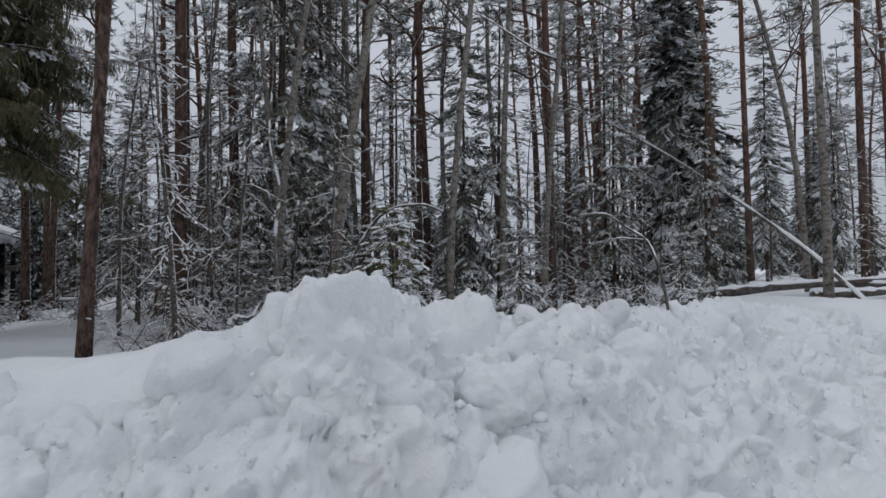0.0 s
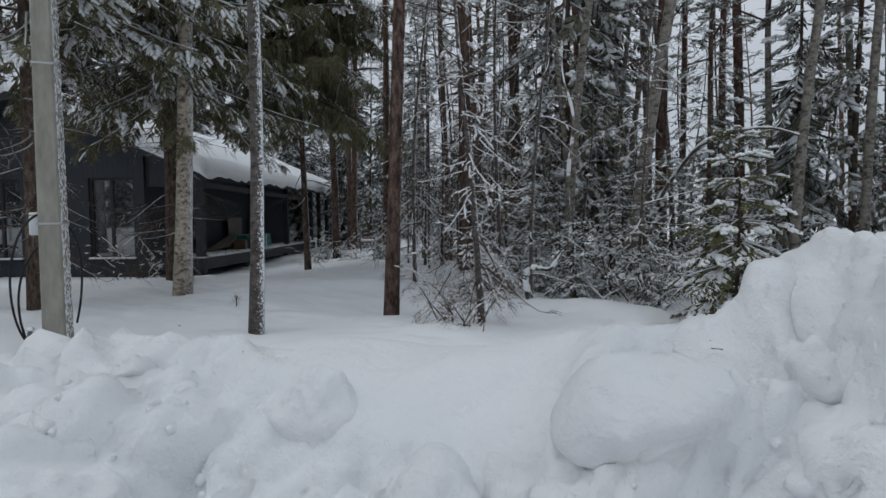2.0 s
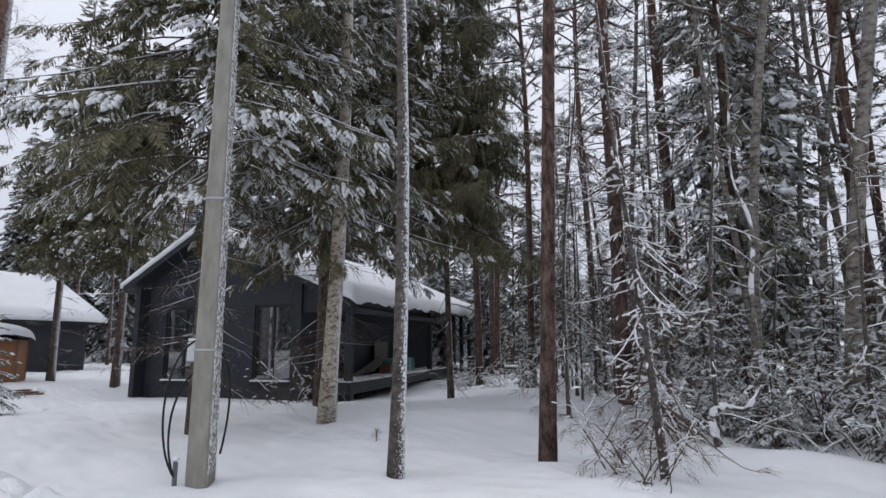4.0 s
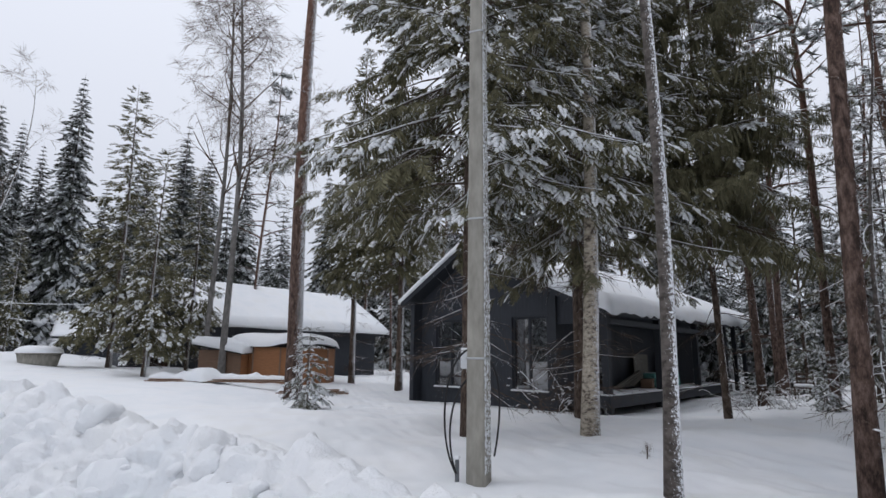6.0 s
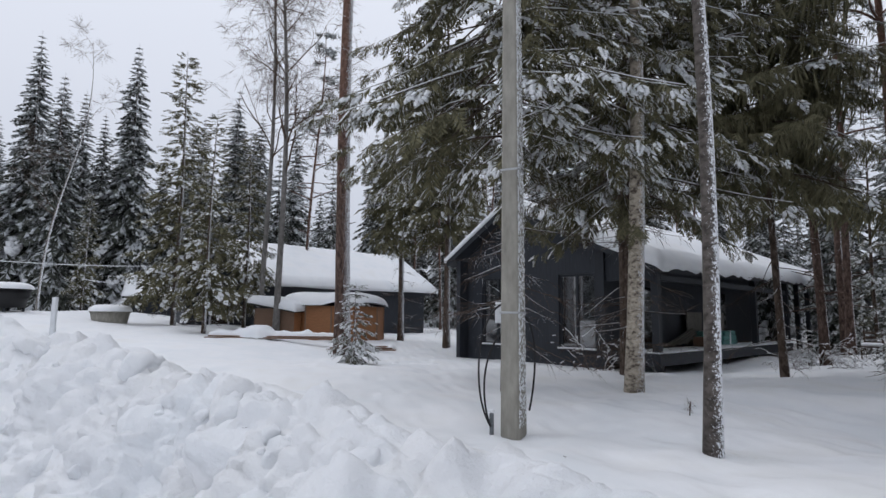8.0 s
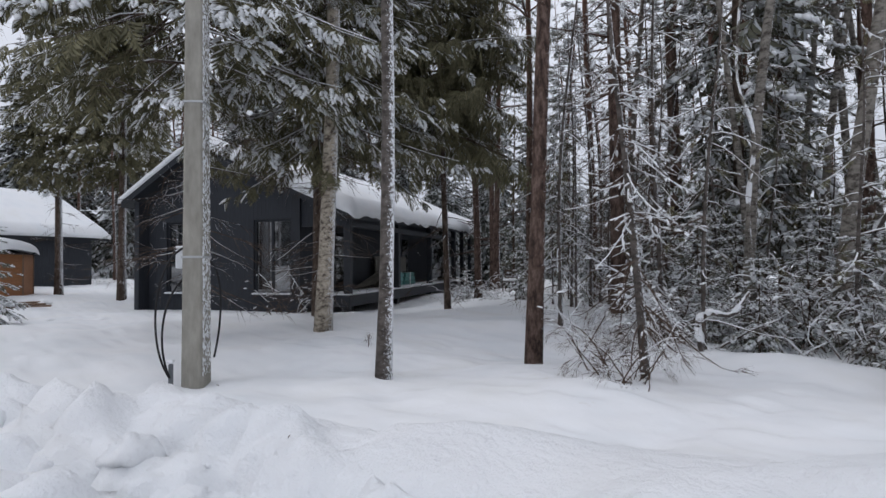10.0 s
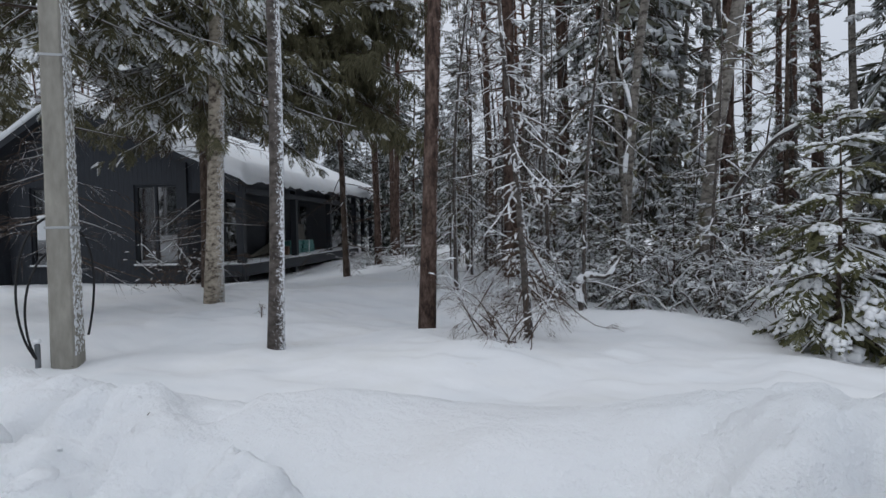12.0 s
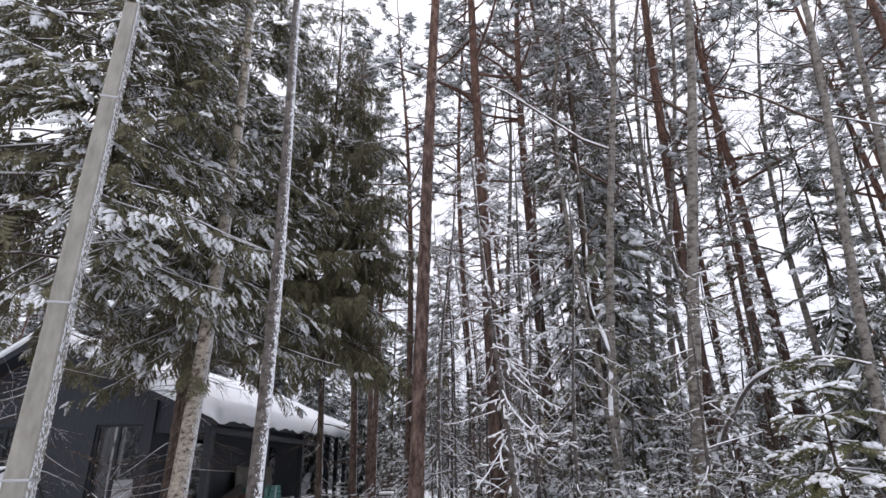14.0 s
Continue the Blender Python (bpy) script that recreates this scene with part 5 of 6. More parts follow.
SNOWY = [stand(spruce("spruce", 125, 13, 0.12, 1.9, 2.1, 0.42, 7, 0.8, 0.35, 0.95, every=0.45, bare=0.2, sets=BOUGHS_MID, far=True, size=1.25, taper=0.85, ragged=0.5, dead=12, label="broad spruce whose boughs sag under thick snow", group="snow-laden spruces"), -28.0, -8.15)]
BIRCHES = [stand(birch("birch", 140 + k, 15 + k, 0.075 + 0.02 * (k % 2), 0.35, 10, lean=((0.03, 0.07, 0.0)[k], (0.0, 0.06, 0.02)[k]), depth=2, bend=0.9, snow=0.3, material=FBIRCH, label=tree_labels["birch"], group="forest birches"), x, y)
           for k, (x, y) in enumerate([(-5.2, 9.05), (-4.14, 8.95), (-9.3, 12.2)])]
FIRS = [stand(spruce("young_fir", 160 + k, 2.5, 0.03, 0.15, (0.86, 0.8)[k], (0.25, 0.24)[k], 7, 0.5, 0.3, (2.0, 2.4)[k], every=(0.2, 0.28)[k], bare=0.12, sets=(BOUGHS_FIR, BOUGHS_MID)[k], tilt=(-20, 40), size=(0.95, 0.85)[k], whorl=1, taper=1.0, ragged=0.25, needle=(YNEEDLE, UNEEDLE)[k], label="young fir bowed under lumps of snow", group="young firs"), x, y, 0, (0.84, 0.82)[k])
        for k, (x, y) in enumerate([(-2.31, 7.1), (-0.83, 9.4)])]
BUSHES = [stand(bush("bush", 180 + k, 1.5, 11, 0.7, label="tangle of thin stems bent under snow", group="undergrowth"), x, y)
          for k, (x, y) in enumerate([(-5.46, 8.17), (-4.0, 8.2)])]
SHRUB = stand(bush("shrub", 186, 1.3, 11, 0.6, snow=0.25, label="bare brown shrub with a little snow on its twigs"), -13.5, 5.8, 0, 0.9)
SAPLINGS = [stand(sapling("sapling", 190 + k, (5.5, 7.0, 4.0)[k], (0.03, 0.04, 0.025)[k], (46, 60, 40)[k], (0.9, 1.0, 0.8)[k], twigs=6, low=0.05, sag=0.8, green=(50, 20, 90)[k], label="thin bare sapling with snow on every twig", group="saplings"), x, y)
            for k, (x, y) in enumerate([(-5.0, 7.6), (-6.3, 8.8), (-3.6, 7.9)])]
rp = random.Random(3)


def put(kinds, rows):
    for x, y, k, s in rows:
        again(kinds[k % len(kinds)], x, y, rp.uniform(0, 360), s)


put(PINES, [(-7.97, 10.05, 2, 1.1), (-18.2, 16.1, 0, 1), (-13.5, 13.25, 1, 0.9), (-8.56, 14.45, 1, 1), (-7.6, 16.0, 3, 0.95),
            (-4.69, 16.9, 2, 0.8), (-5.4, 18.8, 0, 0.8), (-9.07, 17.7, 0, 0.9), (-6.0, 17.9, 1, 0.8), (-0.1, 17.0, 2, 0.85),
            (1.9, 21.9, 0, 1), (2.55, 23.8, 1, 1), (4.25, 18.5, 3, 1), (-35.2, -3.4, 0, 1), (8.9, 20.1, 2, 1), (-0.5, 14.0, 2, 0.9), (4.32, 15.4, 1, 0.7), (-3.7, 14.1, 0, 0.9), (0.76, 17.30, 0, 0.95), (0.41, 21.33, 1, 1.0)])
put(BIRCHES, [(-5.75, 10.3, 2, 0.8), (-5.57, 12.5, 0, 1), (-5.28, 13.1, 2, 1), (-5.26, 14.7, 2, 0.9), (-2.94, 13.1, 0, 0.95), (-2.18, 9.95, 2, 0.95), (-1.5, 12.2, 2, 1), (5.46, 15.0, 0, 1), (-1.72, 13.5, 2, 0.95), (-0.6, 12.06, 0, 0.9), (4.84, 12.3, 2, 1.1), (-6.6, 14.2, 0, 0.9), (-32.8, -16.7, 0, 1)])
put(SPRUCES, [(-29.5, 21.5, 0, 0.6), (-26.5, 23.5, 0, 0.7), (-24.5, 24.5, 0, 0.6), (-32.0, 20.5, 0, 0.6), (-23.0, 19.9, 0, 0.5), (-44.3, -24.8, 1, 1.0), (-40, -20.2, 0, 0.85), (-50.3, -24.3, 1, 0.9), (-36.4, -24.2, 1, 0.7)])
put(NEAR_SPRUCES, [(-3.6, 11.2, 1, 0.7), (-1.7, 13.2, 1, 0.95), (0.83, 14.79, 1, 1.0), 
                   (1.0, 14.5, 1, 0.8), (3.0, 13.8, 1, 0.7), (-20.8, 19.5, 1, 1.1)])
put(SNOWY, [(-23.1, -5.3, 0, 0.66), (-26.9, -4.8, 0, 0.7), (-39.1, -17.7, 0, 0.6)])
put(FIRS, [(-4.4, 8.9, 1, 0.6), (-3.0, 9.3, 1, 0.55), (-5.5, 9.4, 1, 0.7), (-3.9, 10.2, 1, 0.9), (-2.5, 9.2, 1, 0.5), (-6.9, 9.9, 1, 0.7), (2.1, 11.8, 1, 0.75), (-14.8, 0.62, 1, 0.8), (-1.9, 10.4, 1, 0.5), (-6.0, 9.3, 1, 0.8), (-4.9, 10.6, 1, 0.8), (0.6, 12.4, 1, 0.45), (-16.2, 13.0, 1, 0.45),
           (-4.62, 8.1, 1, 0.5), (-3.45, 7.85, 1, 0.36), (-3.75, 8.5, 1, 0.55), (-5.35, 8.35, 1, 0.42), (-7.3, 11.1, 1, 0.8), (-8.4, 12.2, 1, 0.9), (-6.2, 10.6, 1, 0.85), (-12.9, 12.4, 1, 0.6), (-11.0, 13.1, 1, 0.7)])
put(BUSHES, [(-14.3, 11.7, 0, 0.7), (-14.0, 12.3, 1, 0.6), (-3.7, 9.1, 0, 0.9), (-4.3, 9.6, 0, 1.1), (-5.9, 8.3, 1, 0.8), (-5.1, 8.9, 0, 1), (-3.2, 8.4, 1, 0.8), (-6.6, 9.8, 1, 1.2), (-2.6, 10.5, 0, 1.2), (-1, 11.2, 1, 1), (1.2, 11.5, 1, 1), (-16.4, 13.2, 0, 0.8)])
again(SHRUB, -4.75, 5.35, 40, 0.62)
again(SHRUB, -4.2, 5.15, 200, 0.5)


def free(x, y, spots, gap, behind=False):
    a, b = lx(x, y)
    if -6.5 < a < 5.5 and -12 < b < 20:
        return False
    if -43 < x < -22 and -20 < y < 6:
        return False
    d, _ = ridge(np.array([x]), np.array([y]))
    if (d[0] > -7) if behind else (d[0] < 2.5):
        return False
    return all((x - u) ** 2 + (y - v) ** 2 > gap * gap for u, v in spots)


spots = [(o.location.x, o.location.y) for o in scene.objects if o.parent is None and o.type == "EMPTY"]


def fill(count, b0, b1, d0, d1, gap, picks, lo=0.7, hi=1.12, behind=False):
    made = tries = 0
    while made < count and tries < 6000:
        tries += 1
        b, d = radians(rp.uniform(b0, b1)), math.sqrt(rp.uniform(d0 * d0, d1 * d1))
        x, y = -1.5 - math.sin(b) * d, 1.2 + math.cos(b) * d
        if not free(x, y, spots, gap, behind):
            continue
        again(rp.choice(picks), x, y, rp.uniform(0, 360), rp.uniform(lo, hi))
        spots.append((x, y))
        made += 1


put(SAPLINGS, [(-7.0, 9.6, 0, 1.0), (-9.4, 11.0, 1, 1.0), (-8.4, 11.0, 0, 0.9), (-7.4, 10.7, 1, 0.9), (-6.2, 10.2, 0, 1.0), (-10.4, 12.6, 1, 1.1), (-5.3, 9.8, 2, 1.0), (-9.0, 12.4, 0, 1.1)])
fill(20, -8, 44, 9, 17, 0.8, SAPLINGS, 0.7, 1.3)
fill(8, -35, 5, 9, 20, 1.0, SAPLINGS)
fill(9, -10, 50, 15, 26, 1.8, UNDER, 0.4, 0.7)
fill(5, -45, -10, 15, 26, 1.6, UNDER, 0.45, 0.8)
fill(6, -55, 0, 16, 28, 1.8, PINES)
fill(8, 21, 66, 16, 28, 1.8, PINES)
fill(34, -60, 70, 26, 60, 2.0, PINES + PINES + BIRCHES[:1])
fill(12, -60, 70, 30, 56, 2.0, SPRUCES[:1], 0.35, 0.65)
fill(26, 86, 130, 46, 72, 2.2, SPRUCES, 0.65, 1.05)
fill(22, 60, 88, 40, 66, 2.5, SPRUCES + PINES)
fill(14, -52, -4, 20, 56, 1.8, PINES)
DARK = [stand(spruce("spruce", 135, 21, 0.15, 0.5, 3.4, 0.6, 7, 0.5, 0.3, 0.16, every=0, sets=BOUGHS_FAR, far=True, tilt=(-16, 34), taper=0.9, whorl=1, needle=FNEEDLE, label="dense dark spruce deep in the wood", group="forest spruces"), -52, -12)]
put(DARK, [(-34.9, 26.9, 0, 0.5), (-37.0, 30.7, 0, 0.6), (-30.2, 26.3, 0, 0.45), (-43.7, 31.8, 0, 0.65), (-32.4, 28.5, 0, 0.5), (-40.0, 28.0, 0, 0.55), (-28.0, 29.0, 0, 0.5)])
put(DARK, [(-25, -33, 0, 0.8), (-21, -30, 0, 0.75), (-17, -33, 0, 0.85), (-13.5, -30, 0, 0.7), (-19, -37, 0, 0.9), (-10, -33, 0, 0.8), (-23, -38, 0, 0.9)])  # across the road, out of view: added for the windows to reflect
fill(28, 70, 130, 50, 84, 2.0, DARK, 0.6, 1.05)
fill(9, -45, 20, 36, 60, 2.0, DARK, 0.4, 0.6)
fill(16, -50, 66, 45, 80, 2.5, DARK, 0.45, 0.75)
# unseen trees added behind the camera, only to darken the window reflections
fill(26, 140, 320, 14, 44, 2.5, DARK + PINES, 0.6, 1.1, True)

# bent and fallen stems
snowy_limb("bent_branch", [(0.94, 5.4, 0.9), (0.86, 5.41, 1.5), (0.74, 5.37, 1.84), (0.55, 5.34, 1.95), (0.38, 5.35, 2.1), (0.12, 5.26, 2.07)], 0.016, "thin stem arching over the bank under snow")
snowy_limb("bent_branch", [(0.74, 5.37, 1.83), (0.49, 5.35, 1.86), (0.21, 5.26, 1.8)], 0.009, "snow-lined side twig of the arching stem")
snowy_limb("arched_trunk", [(-4.3, 9.7, 0.4), (-4.05, 9.6, 1.7), (-3.34, 9.3, 2.57), (-2.88, 9.09, 2.72), (-2.33, 8.87, 2.71), (-1.99, 8.69, 2.55)], 0.035, "young birch bowed into an arch by snow", "tree", None, 1.25)
snowy_limb("leaning_dead_trunk", [(5.73, 12.23, 0.55), (5.01, 13.29, 1.8), (4.15, 14.4, 2.91), (2.53, 15.78, 4.63), (0.86, 16.94, 6.07), (-0.57, 17.95, 7.04)], 0.055, "long dead trunk leaning through the trees, topped with snow", "tree", FBIRCH)
snowy_limb("twisted_stem", [(-4.95, 8.75, 1.0), (-5.02, 8.72, 2.0), (-4.98, 8.7, 2.5), (-4.86, 8.66, 2.95), (-4.93, 8.68, 3.35), (-5.12, 8.7, 3.75), (-5.1, 8.69, 4.3), (-5.0, 8.7, 5.2), (-5.06, 8.7, 6.4)], 0.028, "thin twisted birch stem coated with snow", "tree", FBIRCH, 1.25)
snowy_limb("fallen_log", [(2.4, 13.2, 0.95), (4.2, 13.5, 1.15), (6.8, 14.0, 1.3)], 0.13, "fallen log under a ridge of snow", "log")
snowy_limb("fallen_log", [(3.0, 14.6, 1.05), (5.0, 14.2, 1.2), (8.2, 13.4, 1.15)], 0.11, "fallen log under a ridge of snow", "log")
snowy_limb("fallen_log", [(4.6, 12.4, 1.0), (6.0, 13.0, 1.05), (8.5, 14.6, 1.2)], 0.10, "fallen log under a ridge of snow", "log")
snowy_limb("fallen_limb", [(-4.75, 7.1, 0.55), (-4.78, 7.05, 0.85), (-4.6, 6.98, 0.98), (-4.35, 6.95, 0.95), (-4.2, 7.0, 1.2)], 0.035, "crooked fallen limb under thick snow", "branch", None, 1.6)

# ---- the neighbouring buildings beyond the pine ----


def slab(corners, thick, bm):
    """A thick plate over four corners."""
    a = [bm.verts.new(c) for c in corners]
    b = [bm.verts.new((c[0], c[1], c[2] + thick)) for c in corners]
    bm.faces.new(a[::-1]), bm.faces.new(b)
    for k in range(4):
        q = (k + 1) % 4
        bm.faces.new((a[k], a[q], b[q], b[k]))
    bmesh.ops.recalc_face_normals(bm, faces=bm.faces)
    return bm


def long_house(x, y, yaw, length, depth, base, eave, top, label, snow=0.38, windows=()):
    h = tagged(new("house"), label, "house")
    h.matrix_world = pose(x, y, 0, 0, 0, yaw)
    part("wall", box((0, 0, base), (length, 0.2, eave)), CLAD, h)
    part("wall", box((0, depth - 0.2, base), (length, depth, eave)), CLAD, h)
    for xx in (0.002, length - 0.198):
        part("gable_wall", prism([(0.21, base), (depth - 0.21, base), (depth - 0.21, eave), (depth / 2, top), (0.21, eave)], 0, 0.196), CLAD, h).matrix_local = pose(xx + 0.196, 0, 0, 0, 0, 90)
    o = 0.55
    s = (top - eave) / (depth / 2)
    for y0, z0, y1, z1 in ((-o, eave - o * s, depth / 2, top), (depth + o, eave - o * s, depth / 2, top)):
        part("roof_slope", slab([(-o, y0, z0), (length + o, y0, z0), (length + o, y1, z1), (-o, y1, z1)], 0.18, bmesh.new()), TRIM, h)

    def lie(X, Y):
        return top - np.abs(Y - depth / 2) * s + 0.18
    arrays("roof_snow", [soft_slab(lie, snow, -o - 0.05, length + o + 0.05, -o - 0.12, depth + o, 33, 44, 34, 0.05)], SNOW, h, "smooth thick blanket of snow")
    for a, b, z0, z1 in windows:
        w = new("window")
        w.parent = h
        part("frame", box((a - 0.07, -0.03, z0 - 0.07), (b + 0.07, -0.004, z1 + 0.07)), WHITE, w)
        part("pane", box((a, -0.05, z0), ((a + b) / 2 - 0.03, -0.034, z1)), GLASS, w)
        part("pane", box(((a + b) / 2 + 0.03, -0.05, z0), (b, -0.034, z1)), GLASS, w)
    return h


# long neighbour: its eave side faces the plot
long_house(-30.3, -5.2, 127 - 0, 11.2, 6.4, 0.3, 3.15, 5.05, "dark neighbouring house under a thick white snow roof", 0.4, ((6.4, 7.6, 1.2, 2.5),))
wing = tagged(new("house_wing"), "blue-grey clad gable end of the neighbouring house", "house")
wing.matrix_world = pose(-30.2, -8.4, 0, 0, 0, 118)
part("wall", prism([(0, 0.4), (3.2, 0.4), (3.2, 3.2), (1.6, 4.6), (0, 3.2)], 0, 3.0), CLAD, wing)
bmw = slab([(-0.4, -0.4, 2.95), (-0.4, 3.0, 2.95), (1.6, 3.0, 4.72), (1.6, -0.4, 4.72)], 0.15, bmesh.new())
part("roof_slope", bmw, TRIM, wing)
part("roof_slope", slab([(3.6, -0.4, 2.95), (3.6, 3.0, 2.95), (1.6, 3.0, 4.72), (1.6, -0.4, 4.72)], 0.15, bmesh.new()), TRIM, wing)
wwin = new("window")
wwin.parent = wing
part("frame", box((1.1, -0.04, 0.9), (2.1, -0.004, 2.4)), WHITE, wwin)
part("pane", box((1.2, -0.06, 1.0), (2.0, -0.044, 2.3)), GLASS, wwin)


def bath_house():
    b = tagged(new("bath_house"), "low orange-brown wooden bath house with a sagging snow roof", "shed")
    b.matrix_world = pose(-27.3, -0.9, 0)
    n, rad, z0, z1 = 12, 2.15, 0.3, 1.92
    for k in range(n):
        a0, a1 = 2 * math.pi * k / n, 2 * math.pi * (k + 1) / n
        p, q = Vector((math.cos(a0) * rad, math.sin(a0) * rad, 0)), Vector((math.cos(a1) * rad, math.sin(a1) * rad, 0))
        bm = bmesh.new()
        inn = 0.96
        vs = [(p.x, p.y, z0), (q.x, q.y, z0), (q.x, q.y, z1), (p.x, p.y, z1)]
        a = [bm.verts.new(v) for v in vs]
        c = [bm.verts.new((v[0] * inn, v[1] * inn, v[2])) for v in vs]
        bm.faces.new(a), bm.faces.new(c[::-1])
        for m in range(4):
            bm.faces.new((a[(m + 1) % 4], a[m], c[m], c[(m + 1) % 4]))
        bmesh.ops.recalc_face_normals(bm, faces=bm.faces)
        part("panel", bm, WOOD, b)
    for k in range(n):
        a0 = 2 * math.pi * k / n
        part("batten", box((math.cos(a0) * rad - 0.03, math.sin(a0) * rad - 0.03, z0), (math.cos(a0) * rad + 0.03, math.sin(a0) * rad + 0.03, z1 + 0.004), 0.008), WOODB, b)
    bm = bmesh.new()
    bmesh.ops.create_cone(bm, cap_ends=True, segments=24, radius1=rad + 0.17, radius2=0.7, depth=0.35, matrix=Matrix.Translation((0, 0, z1 + 0.18)))
    part("roof", bm, BLACK, b)
    t = np.linspace(0, 1, 9)
    ang = np.linspace(0, 2 * np.pi, 36, endpoint=False)
    prof_r, prof_z = (rad + 0.2) * np.cos(t * np.pi / 2) ** 0.35, z1 + 0.10 + 0.50 * np.sin(t * np.pi / 2)
    P = np.stack([prof_r[:, None] * np.cos(ang), prof_r[:, None] * np.sin(ang), prof_z[:, None] + (0.07 * np.sin(3 * ang) + 0.04 * np.sin(7 * ang + 1) + 0.03 * np.sin(11 * ang))[None] * (1 - 0.6 * t)[:, None]], -1).reshape(-1, 3)
    k, j = np.arange(8)[:, None] * 36, np.arange(36)[None]
    j2 = (j + 1) % 36
    F = np.concatenate([np.stack([k + j, k + j2, k + 36 + j2], -1).reshape(-1, 3), np.stack([k + j, k + 36 + j2, k + 36 + j], -1).reshape(-1, 3)])
    arrays("roof_snow", [(P, F)], SNOW, b, "rounded cap of snow")
    # lean-to at its flank
    s = tagged(new("woodshed"), "small boarded lean-to with snow on its roof", "shed")
    s.matrix_world = pose(-25.75, -4.1, 0, 0, 0, 68)
    for k in range(12):
        part("board", box((0, 0, 0.3 + 0.125 * k), (1.85, 0.03, 0.3 + 0.125 * k + 0.118)), WOODB, s)
    part("side", box((1.82, 0.032, 0.3), (1.85, 1.6, 1.7)), WOOD, s)
    part("back", box((0, 1.6, 0.3), (1.85, 1.63, 2.0)), WOODB, s)
    part("side", box((0.0, 0.032, 0.3), (0.03, 1.6, 1.8)), WOODB, s)
    part("roof", slab([(-0.15, -0.2, 1.95), (2.0, -0.2, 1.62), (2.0, 1.8, 1.7), (-0.15, 1.8, 2.03)], 0.05, bmesh.new()), BLACK, s)
    arrays("roof_snow", [soft_slab(lambda X, Y: 2.0 - 0.153 * (X + 0.15) + 0.04 * (Y + 0.2), 0.34, -0.2, 2.05, -0.25, 1.85, 41, 16, 16, 0.04)], SNOW, s, "thick snow")


bath_house()


def snow_heap(name, x, y, lx_, ly_, h, rz, label, seed, planks=3):
    """A long low heap: timber under snow."""
    r = np.random.RandomState(seed)
    n, m = 60, 12
    U, A = np.meshgrid(np.linspace(0, 1, n), np.linspace(0, np.pi, m), indexing="ij")
    w = (np.sin(np.pi * np.clip(U, 0.02, 0.98)) ** 0.35) * (0.45 + 0.85 * np.interp(U, np.linspace(0, 1, 13), r.uniform(0, 1, 13)))
    P = np.stack([(U - 0.5) * lx_, np.cos(A) * ly_ * w * 0.5, np.sin(A) ** 0.7 * h * w], -1).reshape(-1, 3)
    P = P + UP * (0.25 * h * billow(P[:, 0] + seed, P[:, 1], P[:, 2], 2.2, seed, 3))[:, None]
    a = (np.arange(n - 1)[:, None] * m + np.arange(m - 1)[None]).ravel()
    F = np.concatenate([np.stack([a, a + m, a + m + 1], -1), np.stack([a, a + m + 1, a + 1], -1)])
    ob = tagged(new(name), label, "timber")
    ob.matrix_world = pose(x, y, gz(x, y) - 0.05, 0, 0, rz)
    arrays("snow_cover", [(P + UP * (0.1 if planks else -0.02), F)], SNOW, ob)
    for k in range(planks):
        part("plank", box((-lx_ * 0.5 + 0.1 * k, -ly_ * 0.5 + 0.08 * k, 0.06 + 0.05 * k), (lx_ * 0.5 - 0.12 * k, -ly_ * 0.5 + 0.2 + 0.08 * k, 0.10 + 0.05 * k), 0.006), WOODB, ob)
    return ob


snow_heap("timber_stack", -21.4, -2.4, 4.6, 0.9, 0.36, 80, "stack of planks buried under snow", 3, 2)
snow_heap("timber_stack", -19.9, 0.6, 2.2, 0.6, 0.22, 84, "short stack of planks with snow on top", 5)
snow_heap("timber_stack", -15.3, 2.1, 1.6, 0.6, 0.10, 78, "timber drifted over with snow", 6, 0)

# far dark cabin at the edge of the wood
long_house(-40.3, -15.2, 109, 6.0, 5.0, 0.6, 2.75, 3.95, "small dark cabin with a snowy roof at the wood's edge", 0.16, ((2.6, 3.9, 1.35, 2.5),))


def tub(x, y, z, w, h, material, label, legs):
    t = tagged(new("planter_tub"), label, "tub")
    t.matrix_world = pose(x, y, z, 0, 0, 25)
    bm = bmesh.new()
    bmesh.ops.create_cone(bm, cap_ends=True, segments=28, radius1=w * 0.4, radius2=w * 0.5, depth=h, matrix=Matrix.Translation((0, 0, h / 2)))
    part("body", bm, material, t, smooth=True)
    arrays("rim", [tube([(math.cos(a) * w * 0.5, math.sin(a) * w * 0.5, h) for a in np.linspace(0, 2 * np.pi, 29)], 0.03, 6)], material, t)
    k = np.linspace(0, 1, 7)
    ang = np.linspace(0, 2 * np.pi, 28, endpoint=False)
    P = np.stack([(w * 0.56 * np.cos(k * np.pi / 2) ** 0.5)[:, None] * np.cos(ang), (w * 0.56 * np.cos(k * np.pi / 2) ** 0.5)[:, None] * np.sin(ang), (h + 0.03 + 0.3 * np.sin(k * np.pi / 2))[:, None] + 0 * ang], -1).reshape(-1, 3)
    a, j = np.arange(6)[:, None] * 28, np.arange(28)[None]
    j2 = (j + 1) % 28
    arrays("snow_cap", [(P, np.concatenate([np.stack([a + j, a + j2, a + 28 + j2], -1).reshape(-1, 3), np.stack([a + j, a + 28 + j2, a + 28 + j], -1).reshape(-1, 3)]))], SNOW, t, "round cap of snow")
    if legs:
        for q in range(4):
            part("foot", box((math.cos(q * 1.57) * 0.6 - 0.05, math.sin(q * 1.57) * 0.6 - 0.05, -0.2), (math.cos(q * 1.57) * 0.6 + 0.05, math.sin(q * 1.57) * 0.6 + 0.05, 0.02)), TRIM, t)


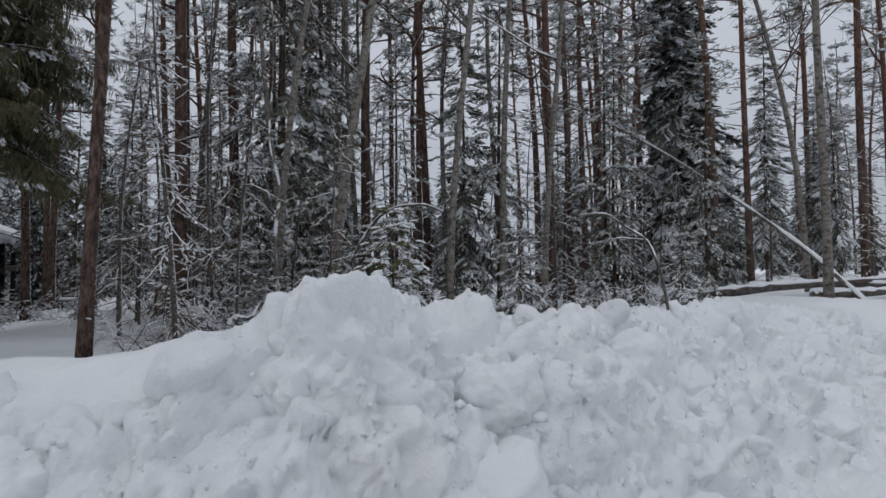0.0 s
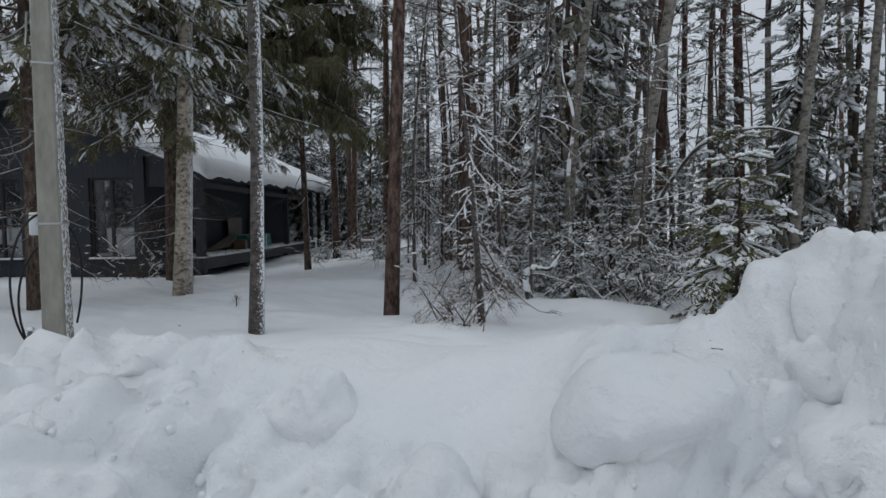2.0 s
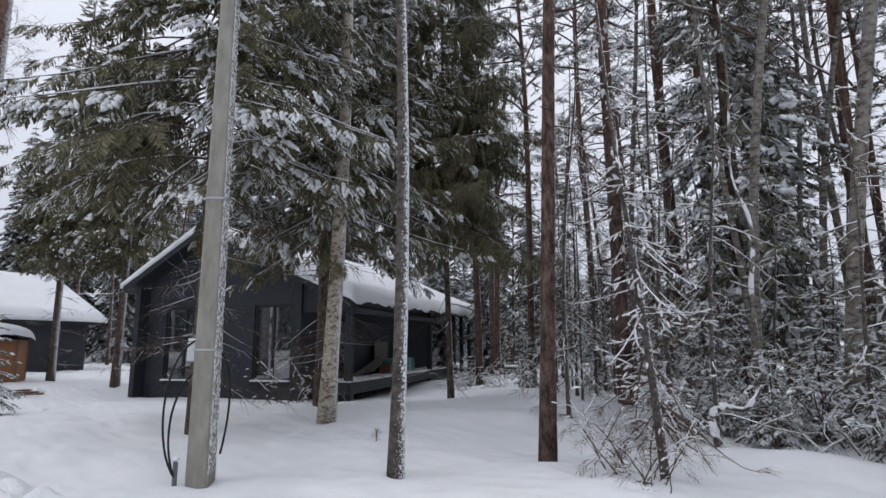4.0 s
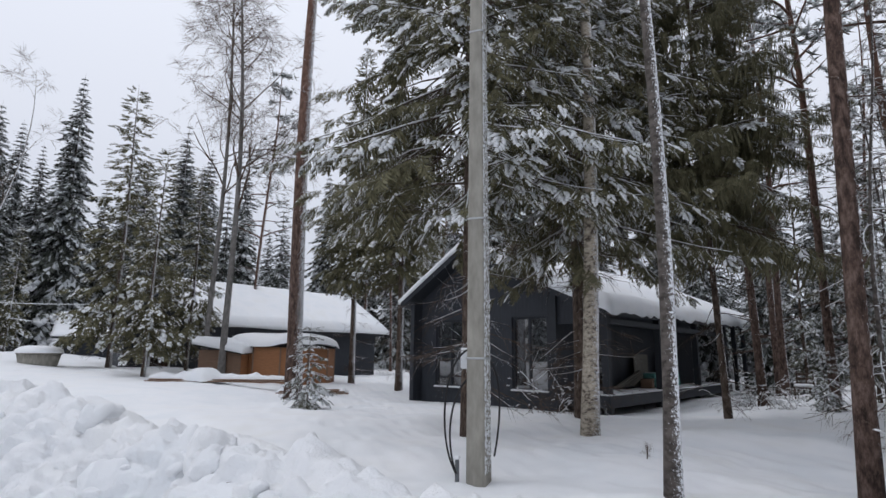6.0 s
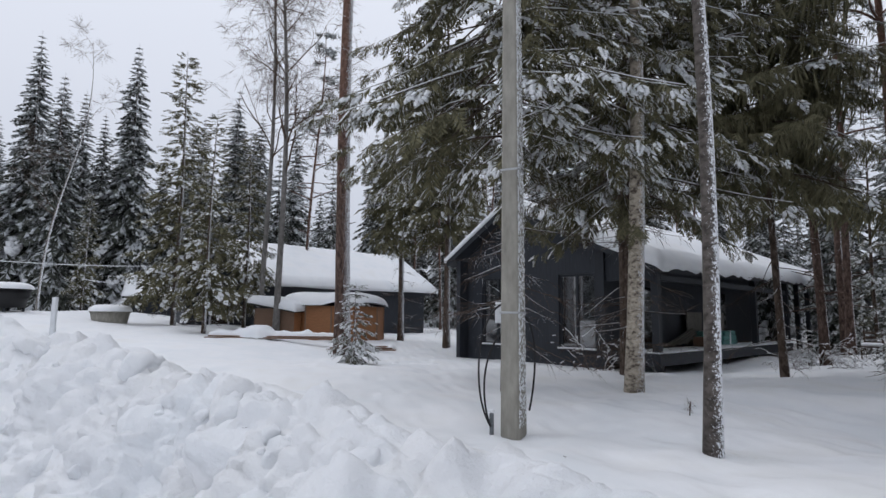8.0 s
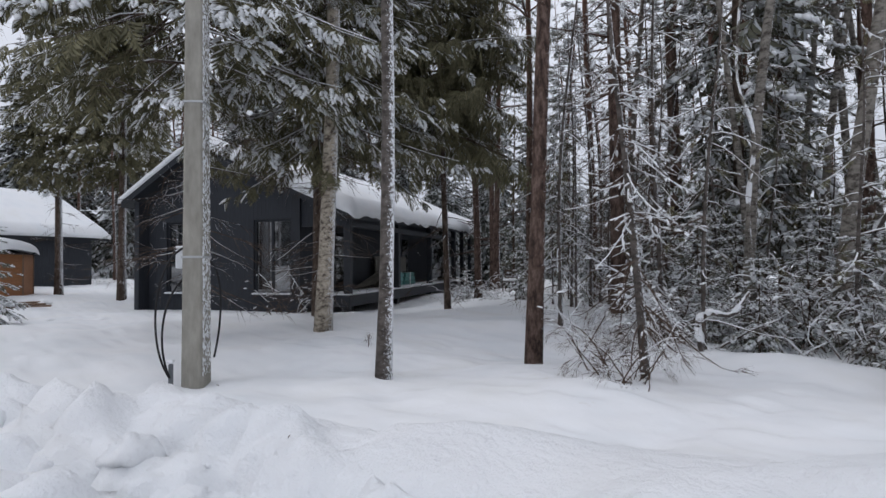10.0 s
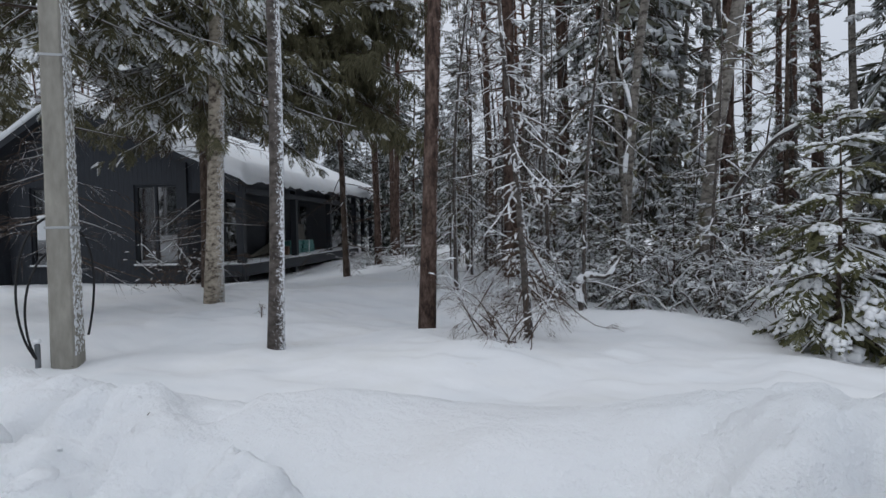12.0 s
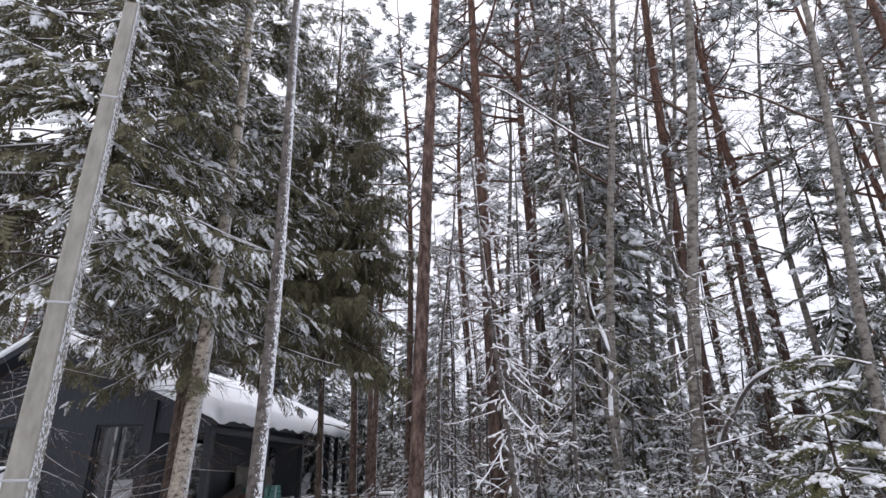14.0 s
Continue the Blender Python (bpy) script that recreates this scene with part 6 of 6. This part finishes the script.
tub(-27.05, -10.4, 0.82, 1.5, 0.75, CONCRETE, "grey tapered tub heaped with snow", False)
tub(-27.9, -15.1, 1.72, 1.7, 0.78, BLACK, "black tub with a thick lid of snow", True)
stake = tagged(new("marker_stake"), "white marker stake standing in the snow", "stake")
stake.matrix_world = pose(-20.89, -9.28, gz(-20.89, -9.28) - 0.2)
part("rod", box((-0.07, -0.07, 0), (0.07, 0.07, max(0.8, 2.03 - gz(-20.89, -9.28) + 0.2)), 0.02), WHITE, stake)
for a, b, sag in (((-22, -17.5, 3.7), (-39.0, -12.9, 4.57), 0.25), ((-33.65, -15.1, 3.34), (-39.0, -13.0, 3.2), 0.05), ((-39.0, -12.9, 4.57), (-44, 6, 5.2), 0.3)):
    f = np.linspace(0, 1, 20)[:, None]
    L = np.array(a) * (1 - f) + np.array(b) * f - UP * sag * 4 * f * (1 - f)
    wire = tagged(new("overhead_wire"), "sagging overhead wire rimed with snow", "wire", "overhead wires")
    arrays("strand", [tube(L, 0.02, 5)], BSNOW, wire)

# two tall leafless trees between the pine and the neighbours
for seed, x, y, lean, rr in ((51, -25.15, -3.1, (0.01, 0.0), 0.14), (52, -26.2, -4.0, (-0.01, 0.012), 0.12)):
    stand(birch("birch", seed, 19, rr, 0.34, 20, lean=lean, depth=3, material=GREYBARK, bend=0.4, snow=0.03, twig=0.8, reach=0.135, rise=0.7, label="tall leafless tree with a wide net of fine twigs"), x, y)

# ---- small things in the snow ----
weed = tagged(new("dry_weed"), "small dry weed head poking out of the snow", "plant")
weed.matrix_world = pose(-7.29, 4.46, gz(-7.29, 4.46) - 0.03)
rw = np.random.RandomState(8)
n = 26
arrays("stalk", [tube([(0, 0, 0), (0.01, 0.0, 0.08), (0.0, 0.015, 0.16)], 0.006, 5), strew(TWIGS, np.stack([np.zeros(n), np.zeros(n), rw.uniform(0.05, 0.16, n)], -1), rw.normal(0, 1, (n, 3)) + UP * 0.6, UP + rw.normal(0, 0.5, (n, 3)), rw.uniform(0.06, 0.12, n))], TWIG, weed)
# dark garden bench, built as a single slatted seat
chair = tagged(new("garden_chair"), "dark wooden garden bench half buried in snow", "chair")
chair.matrix_world = pose(-16.86, 15.57, gz(-16.86, 15.57) - 0.1, 0, 0, 35)
part("seat", box((-0.25, -0.25, 0.42), (0.25, 0.25, 0.46), 0.008), SPRUCE_BARK, chair)
for k in range(3):
    part("back_slat", box((-0.25, 0.22, 0.52 + 0.14 * k), (0.25, 0.245, 0.6 + 0.14 * k), 0.005), SPRUCE_BARK, chair)
for a, b, t in ((-0.24, -0.24, 0.42), (0.2, -0.24, 0.42), (-0.24, 0.2, 0.95), (0.2, 0.2, 0.95)):
    part("leg", box((a, b, 0), (a + 0.04, b + 0.018, t), 0.004), SPRUCE_BARK, chair)
part("seat_snow", box((-0.24, -0.24, 0.462), (0.24, 0.2, 0.56), 0.04), BSNOW, chair)

# bark crumbs and broken twigs thrown up on the bank by the plough
rb = np.random.RandomState(12)
bits = []
while len(bits) < 40:
    k = rb.randint(5, 16)
    (ax, ay, _), (bx, by, _) = CREST[k], CREST[k + 1]
    f = rb.uniform()
    x, y = ax + f * (bx - ax) + rb.normal(0, 0.35), ay + f * (by - ay) + rb.normal(0, 0.35)
    bits.append((x, y))
B = np.array(bits)
z = ground_z(B[:, 0], B[:, 1])
litter = [tube([(x, y, q), (x + rb.normal(0, 0.012), y + rb.normal(0, 0.012), q + rb.uniform(0.0, 0.01))], rb.uniform(0.0006, 0.0012), 4) for (x, y), q in zip(B, z + 0.004)]
tagged(arrays("twig_litter", litter, TWIG), "tiny broken twigs scattered on the snow bank", "litter", kind="stuff")
